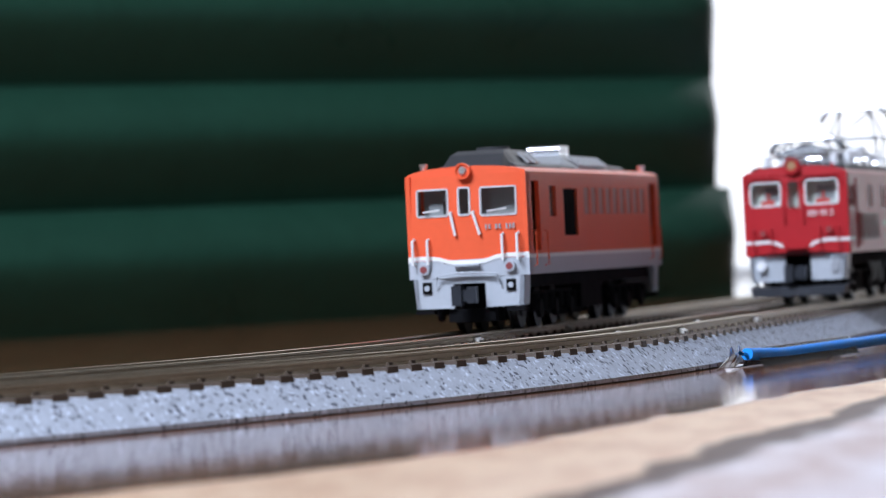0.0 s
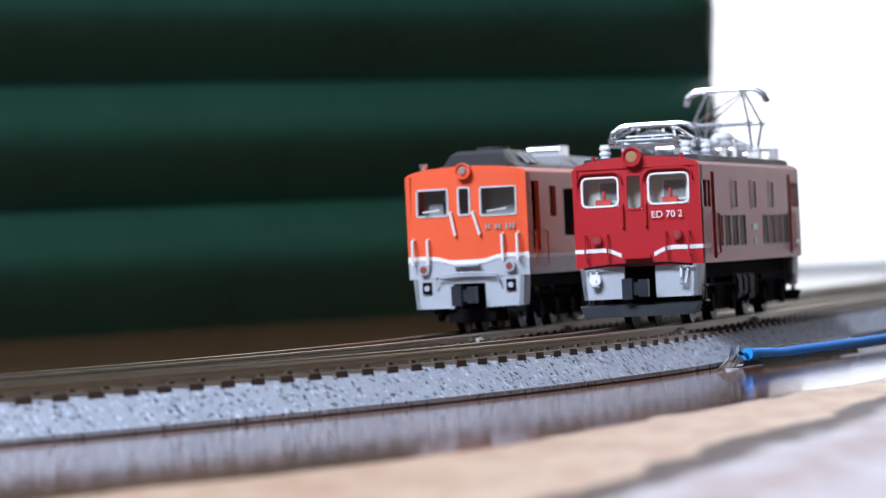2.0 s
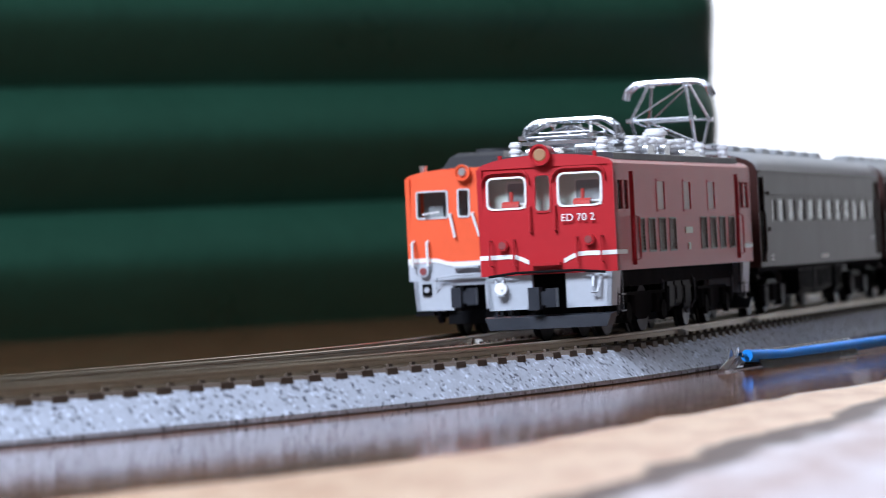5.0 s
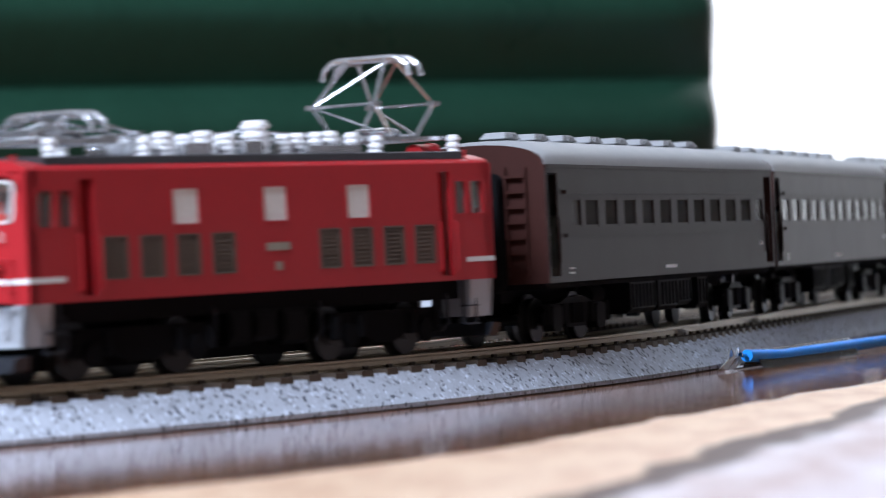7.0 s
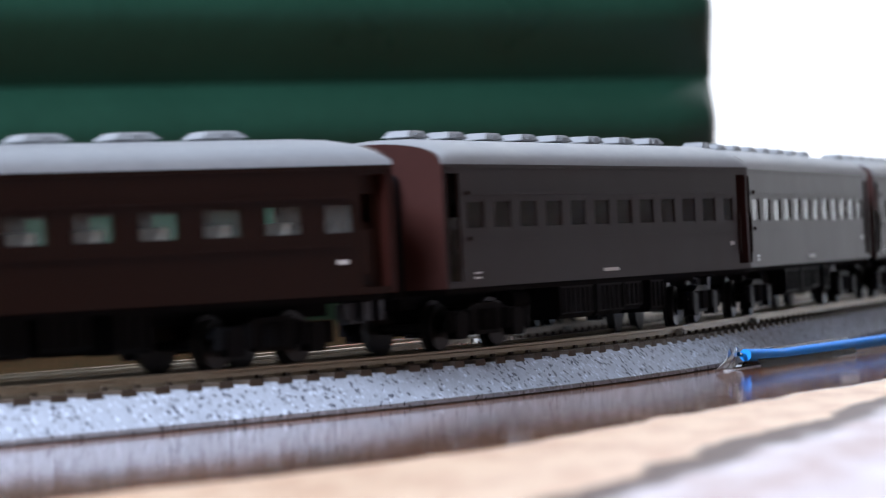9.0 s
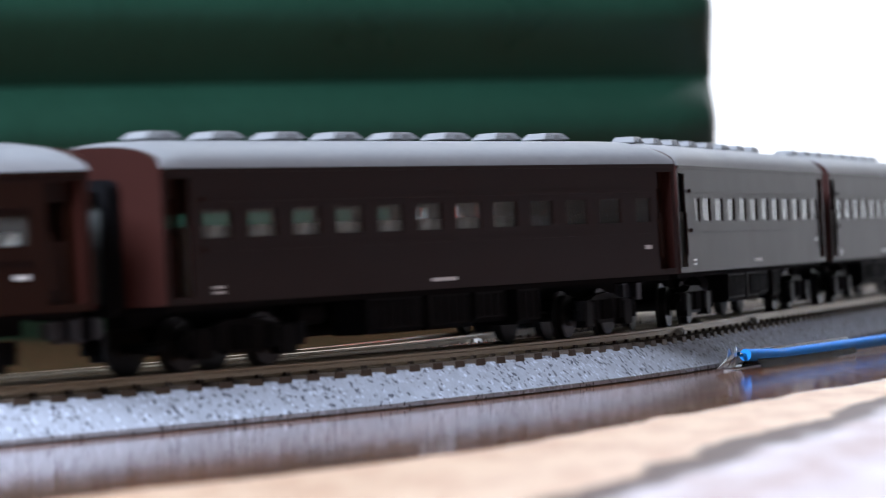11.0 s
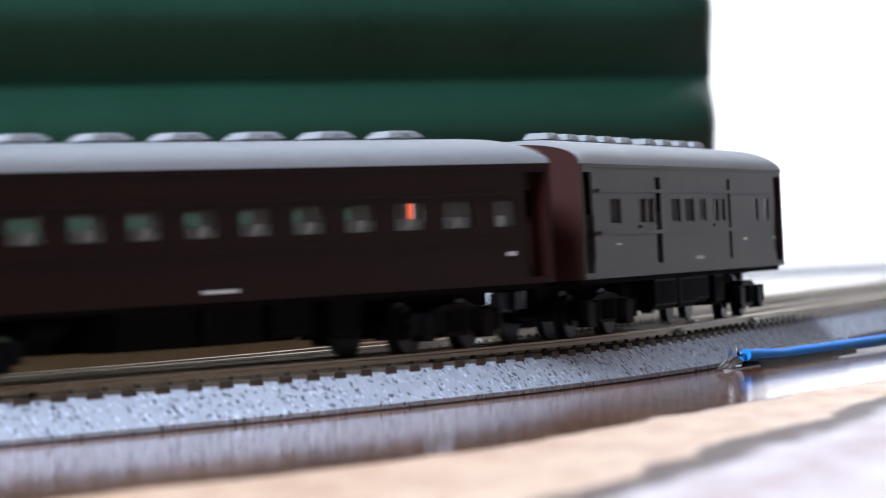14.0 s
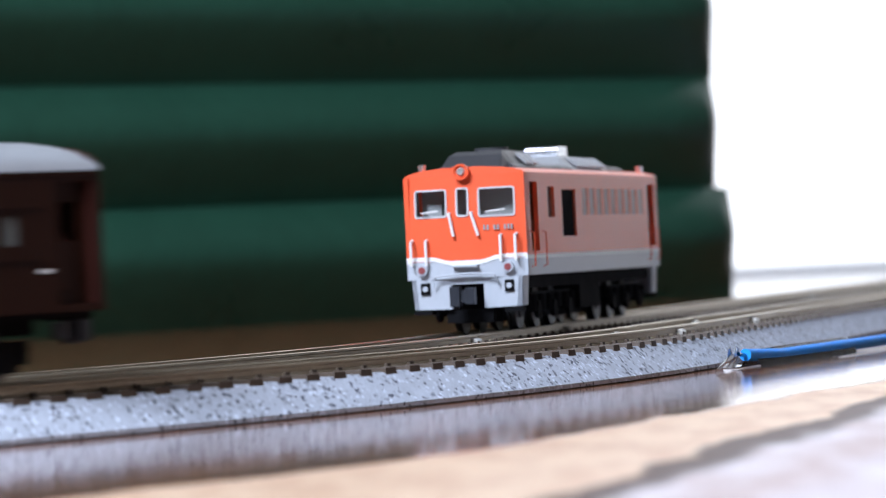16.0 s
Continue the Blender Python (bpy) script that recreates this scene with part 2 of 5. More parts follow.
M_JOINT = material("pale_joiner_plastic", (0.55, 0.53, 0.48), 0.4, var=0.1, scale=300)
M_TABLE = table_material()
M_GREEN = material("dark_green_card", (0.016, 0.058, 0.036), 0.32, var=0.16, scale=25, bump=0.10, spec=0.22)
M_CABLE = material("blue_cable_sheath", (0.015, 0.30, 0.92), 0.5, var=0.06, scale=200, spec=0.2)
M_TAPE = film_material("clear_tape", (0.97, 0.97, 0.97), 0.12, 1.12, 0.05)
M_CRUMPLE = film_material("crumpled_clear_tape", (0.97, 0.97, 0.97), 0.3, 1.08, 0.38)
M_WALL = material("brown_wall_plaster", (0.12, 0.10, 0.085), 0.8, var=0.04, scale=6, bump=0.1)
M_CEIL = material("grey_ceiling_board", (0.30, 0.30, 0.29), 0.85, var=0.03, scale=6)
M_FLOOR = material("brown_floor_boards", (0.22, 0.13, 0.08), 0.45, var=0.2, scale=8)
M_DAY = material("daylit_frosted_pane", (0.85, 0.85, 0.85), 0.5, emit=(0.94, 0.97, 1.0), power=1.15)


# ---------------------------------------------------------------- mesh helpers (millimetres)
def box(bm, x0, x1, y0, y1, z0, z1):
    v = [bm.verts.new((x * MM, y * MM, z * MM)) for x in (x0, x1) for y in (y0, y1) for z in (z0, z1)]
    for f in ((0, 1, 3, 2), (4, 6, 7, 5), (0, 4, 5, 1), (2, 3, 7, 6), (0, 2, 6, 4), (1, 5, 7, 3)):
        bm.faces.new([v[i] for i in f])
    return v


def loft(bm, rings, close=True, caps=True):
    """Skin over rings of points (mm), each of the same count."""
    vs = [[bm.verts.new((p[0] * MM, p[1] * MM, p[2] * MM)) for p in r] for r in rings]
    n = len(vs[0])
    for a, b in zip(vs, vs[1:]):
        for i in range(n if close else n - 1):
            j = (i + 1) % n
            bm.faces.new((a[i], a[j], b[j], b[i]))
    if caps and close:
        bm.faces.new(vs[0][::-1])
        bm.faces.new(vs[-1])
    return [v for r in vs for v in r]


def prism_x(bm, prof, x0, x1):
    """Polygon of (y, z) run from x0 to x1."""
    return loft(bm, [[(x, y, z) for y, z in prof] for x in (x0, x1)])


def prism_y(bm, prof, y0, y1):
    """Polygon of (x, z) run from y0 to y1."""
    return loft(bm, [[(x, y, z) for x, z in prof] for y in (y0, y1)])


def cyl(bm, c, r, h, axis="z", seg=14, r2=None):
    """Cylinder or cone from the point c, h long along an axis."""
    r2 = r if r2 is None else r2
    rings = []
    for k, q in ((0, r), (h, r2)):
        ring = []
        for i in range(seg):
            a = 2 * math.pi * i / seg
            u, w = q * math.cos(a), q * math.sin(a)
            ring.append({"x": (c[0] + k, c[1] + u, c[2] + w), "y": (c[0] + u, c[1] + k, c[2] + w), "z": (c[0] + u, c[1] + w, c[2] + k)}[axis])
        rings.append(ring)
    return loft(bm, rings)


def tube(bm, pts, r, seg=6):
    """A wire of radius r along points."""
    pts = [Vector(p) for p in pts]
    rings = []
    for i, p in enumerate(pts):
        d = (pts[min(i + 1, len(pts) - 1)] - pts[max(i - 1, 0)]).normalized()
        u = d.cross(Vector((0, 0, 1)) if abs(d.z) < 0.9 else Vector((1, 0, 0))).normalized()
        w = d.cross(u)
        rings.append([tuple(p + (u * math.cos(a) + w * math.sin(a)) * r) for a in (2 * math.pi * k / seg for k in range(seg))])
    return loft(bm, rings)


def rounded(a0, a1, b0, b1, r, n=4):
    """Corners of a rectangle with round corners, as (a, b)."""
    out = []
    for ca, cb, s in ((a1 - r, b1 - r, 0), (a0 + r, b1 - r, 1), (a0 + r, b0 + r, 2), (a1 - r, b0 + r, 3)):
        for k in range(n + 1):
            t = math.pi / 2 * (s + k / n)
            out.append((ca + r * math.cos(t), cb + r * math.sin(t)))
    return out


def ring_frame(bm, o, i, lo, hi, plane):
    """A flat frame between an outer and an inner outline, from depth lo to hi. plane: 'x' for outlines of (y, z), 'y' for (x, z)."""
    at = (lambda d, a, b: (d, a, b)) if plane == "x" else (lambda d, a, b: (a, d, b))
    rings = [[at(lo, *p) for p in o], [at(hi, *p) for p in o], [at(hi, *p) for p in i], [at(lo, *p) for p in i]]
    return loft(bm, rings + [rings[0]], caps=False)


def wall(bm, a0, a1, d0, d1, z0, z1, holes, plane, cuts=()):
    """A wall from a0 to a1 and z0 to z1 with thickness d0 to d1 and rectangular holes (a, a, z, z). Returns its vertices."""
    xs = sorted({round(v, 4) for v in (a0, a1, *cuts, *(v for h in holes for v in h[:2])) if a0 <= v <= a1})
    zs = sorted({round(v, 4) for v in (z0, z1, *(v for h in holes for v in h[2:])) if z0 <= v <= z1})
    nx, nz = len(xs) - 1, len(zs) - 1

    def solid(i, k):
        if not (0 <= i < nx and 0 <= k < nz):
            return False
        x, z = (xs[i] + xs[i + 1]) / 2, (zs[k] + zs[k + 1]) / 2
        return not any(h[0] < x < h[1] and h[2] < z < h[3] for h in holes)

    verts = {}

    def at(i, k, d):
        if (i, k, d) not in verts:
            depth = (d0, d1)[d] * MM
            verts[i, k, d] = bm.verts.new((xs[i] * MM, depth, zs[k] * MM) if plane == "y" else (depth, xs[i] * MM, zs[k] * MM))
        return verts[i, k, d]

    for i in range(nx):
        for k in range(nz):
            if not solid(i, k):
                continue
            bm.faces.new((at(i, k, 0), at(i + 1, k, 0), at(i + 1, k + 1, 0), at(i, k + 1, 0)))
            bm.faces.new((at(i, k, 1), at(i, k + 1, 1), at(i + 1, k + 1, 1), at(i + 1, k, 1)))
            for (di, dk), (a, b) in (((-1, 0), ((i, k), (i, k + 1))), ((1, 0), ((i + 1, k + 1), (i + 1, k))), ((0, -1), ((i + 1, k), (i, k))), ((0, 1), ((i, k + 1), (i + 1, k + 1)))):
                if not solid(i + di, k + dk):
                    bm.faces.new((at(*a, 0), at(*b, 0), at(*b, 1), at(*a, 1)))
    return list(verts.values())


def part(name, bm, mat, parent=None, label="", smooth=True):
    bmesh.ops.recalc_face_normals(bm, faces=bm.faces)
    me = bpy.data.meshes.new(name)
    bm.to_mesh(me)
    bm.free()
    me.materials.append(mat)
    if smooth:
        me.polygons.foreach_set("use_smooth", [True] * len(me.polygons))
        me.set_sharp_from_angle(angle=radians(32))
    ob = new(name, me)
    ob.parent = parent
    if label:
        tagged(ob, label)
    return ob


def made(fn, *a, **k):
    """A new bmesh with one shape in it."""
    bm = bmesh.new()
    fn(bm, *a, **k)
    return bm


def thing(name, label, category, group="", kind=""):
    return tagged(new(name), label, category, group, kind)


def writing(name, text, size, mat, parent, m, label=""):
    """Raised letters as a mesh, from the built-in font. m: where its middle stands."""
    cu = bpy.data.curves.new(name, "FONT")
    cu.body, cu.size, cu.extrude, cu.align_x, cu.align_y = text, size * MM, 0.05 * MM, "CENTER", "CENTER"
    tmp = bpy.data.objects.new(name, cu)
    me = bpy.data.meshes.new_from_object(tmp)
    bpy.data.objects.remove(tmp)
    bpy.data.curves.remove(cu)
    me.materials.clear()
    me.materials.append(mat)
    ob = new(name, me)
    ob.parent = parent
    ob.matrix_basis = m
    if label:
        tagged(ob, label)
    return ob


# ---------------------------------------------------------------- the room and the table
def structure(name, bm, mat, label, category):
    return tagged(part(name, bm, mat, None, smooth=False), label, category, "", "structure")


def room():
    structure("floor", made(box, -1700, 1400, -900, 2250, -740, -700), M_FLOOR, "brown wooden floor boards", "floor")
    structure("ceiling", made(box, -1700, 1400, -900, 2250, 1950, 1990), M_CEIL, "plain pale ceiling boards", "ceiling")
    structure("wall_west", made(box, -1740, -1700, -940, 2290, -700, 1950), M_WALL, "plain dim brown plaster wall", "wall")
    structure("wall_east", made(box, 1400, 1440, -940, 2290, -700, 1950), M_WALL, "plain dim brown plaster wall", "wall")
    bm = bmesh.new()
    wall(bm, -1700, 1400, -940, -900, -700, 1950, [(-1400, -300, 1120, 1880)], "y")
    structure("wall_south", bm, M_WALL, "plain dim brown plaster wall with a high window", "wall")
    bm = bmesh.new()
    wall(bm, -1700, 1400, 2250, 2290, -700, 1950, [(60, 900, 5, 1200)], "y")
    structure("wall_north", bm, M_WALL, "plain dim brown plaster wall with a low window", "wall")
    win = tagged(new("window_1"), "bright frosted window filled with daylight", "window", "", "structure")
    part("pane", made(box, 60, 900, 2268, 2274, 5, 1200), M_DAY, win, smooth=False)
    bm = bmesh.new()
    ring_frame(bm, [(40, -16), (920, -16), (920, 1220), (40, 1220)], [(64, 5), (896, 5), (896, 1196), (64, 1196)], 2240, 2262, "y")
    part("window_frame", bm, M_WHITE, win, smooth=False)


def table():
    bm = bmesh.new()
    prof = rounded(-900, 700, -32, 0, 4)
    prism_y(bm, prof, -150, 2230)
    t = tagged(new("table"), "lacquered dark red-brown wooden table with pale figured edge", "table")
    part("tabletop", bm, M_TABLE, t)
    for x in (-840, 640):
        for y in (-90, 2160):
            part("leg", made(loft, [[(x + a * s, y + b * s, z) for a, b in ((-1, -1), (1, -1), (1, 1), (-1, 1))] for z, s in ((-700, 22), (-32, 34))]), M_TABLE, t)


# ---------------------------------------------------------------- track
PITCH = 5.2


def sweep(bm, prof, s0, s1, off, step):
    """Run a profile of (out to the right, z) along the track from s0 to s1."""
    n = max(1, math.ceil((s1 - s0) / step))
    rings = []
    for i in range(n + 1):
        s = s0 + (s1 - s0) * i / n
        ring = []
        for o, z in prof:
            p = track(s, off + o)[0]
            ring.append((p.x, p.y, z))
        rings.append(ring)
    loft(bm, rings)


def sleeper_mesh():
    bm = bmesh.new()
    loft(bm, [[(x, y, 3.3) for x, y in ((-1.3, -9.62), (1.3, -9.62), (1.3, 9.62), (-1.3, 9.62))],
              [(x, y, 4.8) for x, y in ((-1.15, -9.5), (1.15, -9.5), (1.15, 9.5), (-1.15, 9.5))]])
    for y in (-4.75, 4.75):
        for o in (-1.15, 0.75):
            box(bm, -0.45, 0.45, y + o, y + o + 0.4, 4.8, 5.15)
    bmesh.ops.recalc_face_normals(bm, faces=bm.faces)
    me = bpy.data.meshes.new("sleeper")
    bm.to_mesh(me)
    bm.free()
    me.materials.append(M_SLEEPER)
    return me


def track_section(s0, s1, off, mesh, near):
    kind = "straight" if s1 <= 0 else "curved"
    t = thing("track_section", kind + " grey ballast track section with nickel rails on the table", "model track", "track sections")
    g = 0.12
    bed = [(-12.75, 0.15), (-12.75, 0.7), (-9.3, 4.3), (9.3, 4.3), (12.75, 0.7), (12.75, 0.15)]
    bm = bmesh.new()
    sweep(bm, bed, s0 + g, s1 - g, off, 6 if s1 > 0 else 60)
    part("roadbed", bm, M_BALLAST, t)
    for y in (-4.75, 4.75):
        rail = [(y - 0.75, 4.72), (y + 0.75, 4.72), (y + 0.75, 4.9), (y + 0.22, 5.05), (y + 0.22, 5.6), (y + 0.42, 5.75), (y + 0.42, 6.0), (y + 0.30, RAIL), (y - 0.30, RAIL), (y - 0.42, 6.0), (y - 0.42, 5.75), (y - 0.22, 5.6), (y - 0.22, 5.05), (y - 0.75, 4.9)]
        bm = bmesh.new()
        sweep(bm, rail, s0 + g, s1 - g, off, 6 if s1 > 0 else 60)
        part("rail", bm, M_RAIL, t)
        bm = bmesh.new()
        j = [(y - 1.1, 4.8), (y + 1.1, 4.8), (y + 1.1, 5.2), (y + 0.5, 5.6), (y - 0.5, 5.6), (y - 1.1, 5.2)]
        sweep(bm, j, s0 + 0.3, s0 + 3.4, off, 3)
        part("rail_joiner", bm, M_JOINT, t, "pale plastic rail joiner")
    n = int((s1 - s0) / PITCH)
    big = bmesh.new()
    for i in range(n):
        s = s0 + (i + 0.5) * (s1 - s0) / n
        p, d, _ = track(s, off)
        m = pose(p.x * MM, p.y * MM, 0, 0, 0, math.degrees(math.atan2(d.y, d.x)))
        if near:
            ob = new("sleeper", mesh)
            ob.parent = t
            ob.matrix_basis = m
        else:
            a = len(big.verts)
            big.from_mesh(mesh)
            big.verts.ensure_lookup_table()
            for v in big.verts[a:]:
                v.co = m @ v.co
    if near:
        big.free()
    else:
        tagged(part("sleepers", big, M_SLEEPER, t, smooth=False), kind="stuff")


def tracks():
    mesh = sleeper_mesh()
    q = RAD * math.pi / 4
    for off, grow in ((0.0, 1.0), (SPACING, 1.0)):
        track_section(-62, 0, off, mesh, True)
        for k in range(5):
            track_section(-62 - (k + 1) * 248, -62 - k * 248, off, mesh, k == 0)
        for k in range(0, 5):
            track_section(k * q, (k + 1) * q, off, mesh, k == 0)


# ---------------------------------------------------------------- boxes, cable and tape behind and before the track
def storage_boxes():
    """A stack of four green cases whose long side bulges like a spine; each lies on the one below."""
    p0, p1 = Vector((-127, 1197)), Vector((94.6, 1390))
    d = (p1 - p0).normalized()
    n = Vector((-d.y, d.x))
    hgt = 36.7
    for i, (end, back) in enumerate(((4.0, 0.0), (-0.9, 0.8), (-0.6, 0.3), (-0.8, 0.6))):
        z0 = 0.0 + i * (hgt + 0.1)
        t = thing("storage_box", "dark green card storage case with rounded spine, in a stack", "box", "stack of green boxes")
        prof = [(2.0, 0.0), (0.4, 1.5), (-3.0, 4.2), (-7.0, 7.4), (-11.2, 10.8), (-15.2, 14.2), (-18.4, 17.2), (-20.2, 19.4), (-21.0, 21.4), (-20.8, 23.4), (-19.2, 25.8), (-15.8, 28.8), (-11.2, 31.6), (-5.6, 34.4), (-1.6, hgt - 0.6), (0.6, hgt)]
        bm = bmesh.new()
        e = p1 + d * end
        rings = []
        for a, full, inset in ((-340, 0.4, 2.0), (-336, 0.8, 0.4), (-326, 1.0, 0.0), (-30, 1.0, 0.0), (-12, 0.92, 0.0), (-6, 0.64, 0.0), (-2.6, 0.36, 0.2), (-0.8, 0.2, 0.5), (0, 0.1, 1.0)):
            r = []
            for x, z in prof + [(150, hgt), (150, 0)]:
                q = e + d * a + n * ((x * full * 0.52 + inset if x < 100 else x - inset) + back)
                r.append((q.x, q.y, z0 + z))
            rings.append(r)
        loft(bm, rings)
        part("case", bm, M_GREEN, t)
        bm = bmesh.new()
        q = e + n * (back + 0.9)
        a = q - d * 338
        b = q - d * 7
        loft(bm, [[(w.x + n.x * k, w.y + n.y * k, z0 + z) for k, z in ((-0.5, hgt - 0.7), (0.5, hgt - 0.7), (0.5, hgt - 0.25), (-0.5, hgt - 0.25))] for w in (a, b)])
        part("lid_edge", bm, M_GREEN, t)


def cable_and_tape():
    t = thing("feeder_cable", "bright blue feeder cable taped to the table beside the track", "cable")
    pts = []
    for i in range(25):
        y = 577 + i * 14
        pts.append((42.0 + 0.375 * (y - 577) + 0.25 * math.sin(i * 0.5), y, 1.4))
    part("sheath", made(tube, [(41.2, 574.6, 2.0)] + pts[1:], 0.86, 16), M_CABLE, t)
    part("plug", made(tube, [(40.0, 570.6, 2.3), (41.9, 577.5, 1.7)], 0.30, 10), M_GLAZE, t, "clear plastic plug end")

    def strip(name, a, b, width, lift, label, mat=M_TAPE, ripple=0.25):
        """A thin strip of film from a to b (x, y, z), slightly buckled."""
        a, b = Vector(a), Vector(b)
        d = b - a
        w = Vector((d.y, -d.x, 0)).normalized() * width
        bm = bmesh.new()
        rings = []
        for i in range(13):
            k = i / 12
            c = a + d * k
            r = []
            for top in (0.06, 0.0):
                js = range(9) if top else range(8, -1, -1)
                for j in js:
                    u = j / 8 - 0.5
                    h = lift * max(0, 1 - (abs(u) * 5) ** 2) + ripple * math.sin(7 * k + 9 * u) ** 2
                    p = c + w * u
                    r.append((p.x, p.y, p.z + top + max(0.02, h)))
            rings.append(r)
        loft(bm, rings)
        ob = tagged(part(name, bm, mat), label, "tape")
        return ob

    strip("clear_tape", (42.2, 578.0, 0.16), (60.3, 626.0, 0.16), 6, 2.42, "clear sticky tape strip holding down the blue cable", M_TAPE, 0.0)
    bm = bmesh.new()
    loft(bm, [[(38.6 + 0.9 * k, 583.2 + 3.2 * k, 0.12 + 0.5 * k * (2 - k)), (40.6 + 0.9 * k, 582.4 + 3.2 * k, 0.10), (40.6 + 0.9 * k, 582.4 + 3.2 * k, 0.16), (38.6 + 0.9 * k, 583.2 + 3.2 * k, 0.2 + 0.5 * k * (2 - k))] for k in (0, 0.4, 0.8, 1.2, 1.6, 2.0)])
    # a crumpled end of the tape stands up beside the ballast
    crumple = bmesh.new()
    loft(crumple, [[(36.4 + 0.55 * k + 0.35 * math.sin(2.6 * k), 566.0 + 1.9 * k, 0.3), (37.6 + 0.5 * k + 0.5 * math.sin(1.9 * k + 1), 566.6 + 1.9 * k, 1.6 + 0.4 * math.sin(2.2 * k)), (38.3 + 0.4 * k, 567.4 + 1.9 * k, 2.7 + 0.7 * math.sin(1.7 * k + 0.4)),
                    (38.4 + 0.4 * k, 567.5 + 1.9 * k, 2.76 + 0.7 * math.sin(1.7 * k + 0.4)), (37.7 + 0.5 * k + 0.5 * math.sin(1.9 * k + 1), 566.7 + 1.9 * k, 1.66 + 0.4 * math.sin(2.2 * k)), (36.5 + 0.55 * k + 0.35 * math.sin(2.6 * k), 566.1 + 1.9 * k, 0.36)] for k in range(8)])
    tagged(part("crumpled_tape", crumple, M_CRUMPLE, smooth=False), "crumpled clear tape end beside the grey ballast", "tape")
    tagged(part("tape_flap", bm, M_INSUL), "small whitish curled tape end on the table", "tape")


room()
table()
tracks()
storage_boxes()
cable_and_tape()


# ---------------------------------------------------------------- rolling stock (x forward, y left, z from the rail top)
HW = 9.35


def bogie(parent, x, base, radius, style):
    """A black bogie with two axles (three for style 'c'); wheels under it."""
    pivot, x = x, 0.0
    bm = bmesh.new()
    h = base / 2
    for s in (-1, 1):
        y0, y1 = (6.3, 7.4) if s > 0 else (-7.4, -6.3)
        if style == "coach":
            prism_y(bm, [(x - h - 4, 3.6), (x - h - 3, 4.7), (x - h + 2, 4.9), (x - 3, 5.6), (x + 3, 5.6), (x + h - 2, 4.9), (x + h + 3, 4.7), (x + h + 4, 3.6), (x + h - 2, 3.5), (x + 4.4, 3.6), (x + 3.4, 1.7), (x - 3.4, 1.7), (x - 4.4, 3.6), (x - h + 2, 3.5)], y0, y1)
            for ax in (-h, h):
                prism_y(bm, rounded(x + ax - 1.6, x + ax + 1.6, 1.3, 4.6, 0.5, 2), y0 - 0.5 * (s < 0), y1 + 0.5 * (s > 0))
                for k in (-2.1, 2.1):
                    cyl(bm, (x + ax + k * 1.25, (y0 + y1) / 2 + 0.45 * s, 2.2), 0.75, 2.6, "z", 8)
            for k in (-1.4, 0, 1.4):
                cyl(bm, (x + k, (y0 + y1) / 2 + 0.5 * s, 2.2), 0.65, 2.6, "z", 8)
        else:
            prism_y(bm, [(x - h - 4, 4.0), (x - h - 3, 5.6), (x + h + 3, 5.6), (x + h + 4, 4.0), (x + h + 2, 2.4), (x + h - 3, 3.2), (x + 2, 1.8), (x - 2, 1.8), (x - h + 3, 3.2), (x - h - 2, 2.4)], y0, y1)
            for ax in (-h, h) if style == "b" else (-h, 0, h):
                cyl(bm, (x + ax, y0 if s < 0 else y1, 2.9), 1.4, 0.7 * s, "y", 12)
                for k in (-2.6, 2.6):
                    cyl(bm, (x + ax + k, (y0 + y1) / 2 + 0.6 * s, 2.6), 0.75, 2.6, "z", 8)
    box(bm, x - 3, x + 3, -6.3, 6.3, 3.6, 5.2)
    ob = part("bogie", bm, M_BOGIE if style == "coach" else M_BLACK, parent, "black moulded bogie frame")
    ob.matrix_basis = pose(pivot * MM, 0, 0)
    for ax in (-h, h) if style != "c" else (-h, 0, h):
        bm = bmesh.new()
        for s in (-1, 1):
            cyl(bm, (x + ax, 3.9 * s, radius - 0.02), radius, 1.0 * s, "y", 24)
            cyl(bm, (x + ax, 3.6 * s, radius - 0.02), radius + 0.55, 0.35 * s, "y", 24)
            cyl(bm, (x + ax, 4.9 * s, radius - 0.02), radius * 0.45, 0.3 * s, "y", 12)
        cyl(bm, (x + ax, -6.5, radius), 0.6, 13, "y", 8)
        part("wheelset", bm, M_WHEEL, ob, "darkened metal wheels on an axle")


def coupler(parent, x, s):
    """A black knuckle coupler at the end x, facing s."""
    bm = bmesh.new()
    box(bm, min(x, x + 3.4 * s), max(x, x + 3.4 * s), -0.8, 0.8, 4.6, 6.4)
    box(bm, min(x + 2.0 * s, x + 4.0 * s), max(x + 2.0 * s, x + 4.0 * s), -1.9, -0.4, 4.0, 7.0)
    box(bm, min(x + 2.2 * s, x + 3.6 * s), max(x + 2.2 * s, x + 3.6 * s), 0.4, 1.8, 4.3, 6.8)
    part("coupler", bm, M_PLOUGH, parent, "black knuckle coupler")


def arch(half, z0, rise, n=16, power=2.3):
    """Outline of a car roof as (y, z), from its left eave to its right eave."""
    return [(half * math.cos(math.pi * k / n), z0 + rise * (1 - abs(math.cos(math.pi * k / n)) ** power) ** (1 / power)) for k in range(n + 1)]


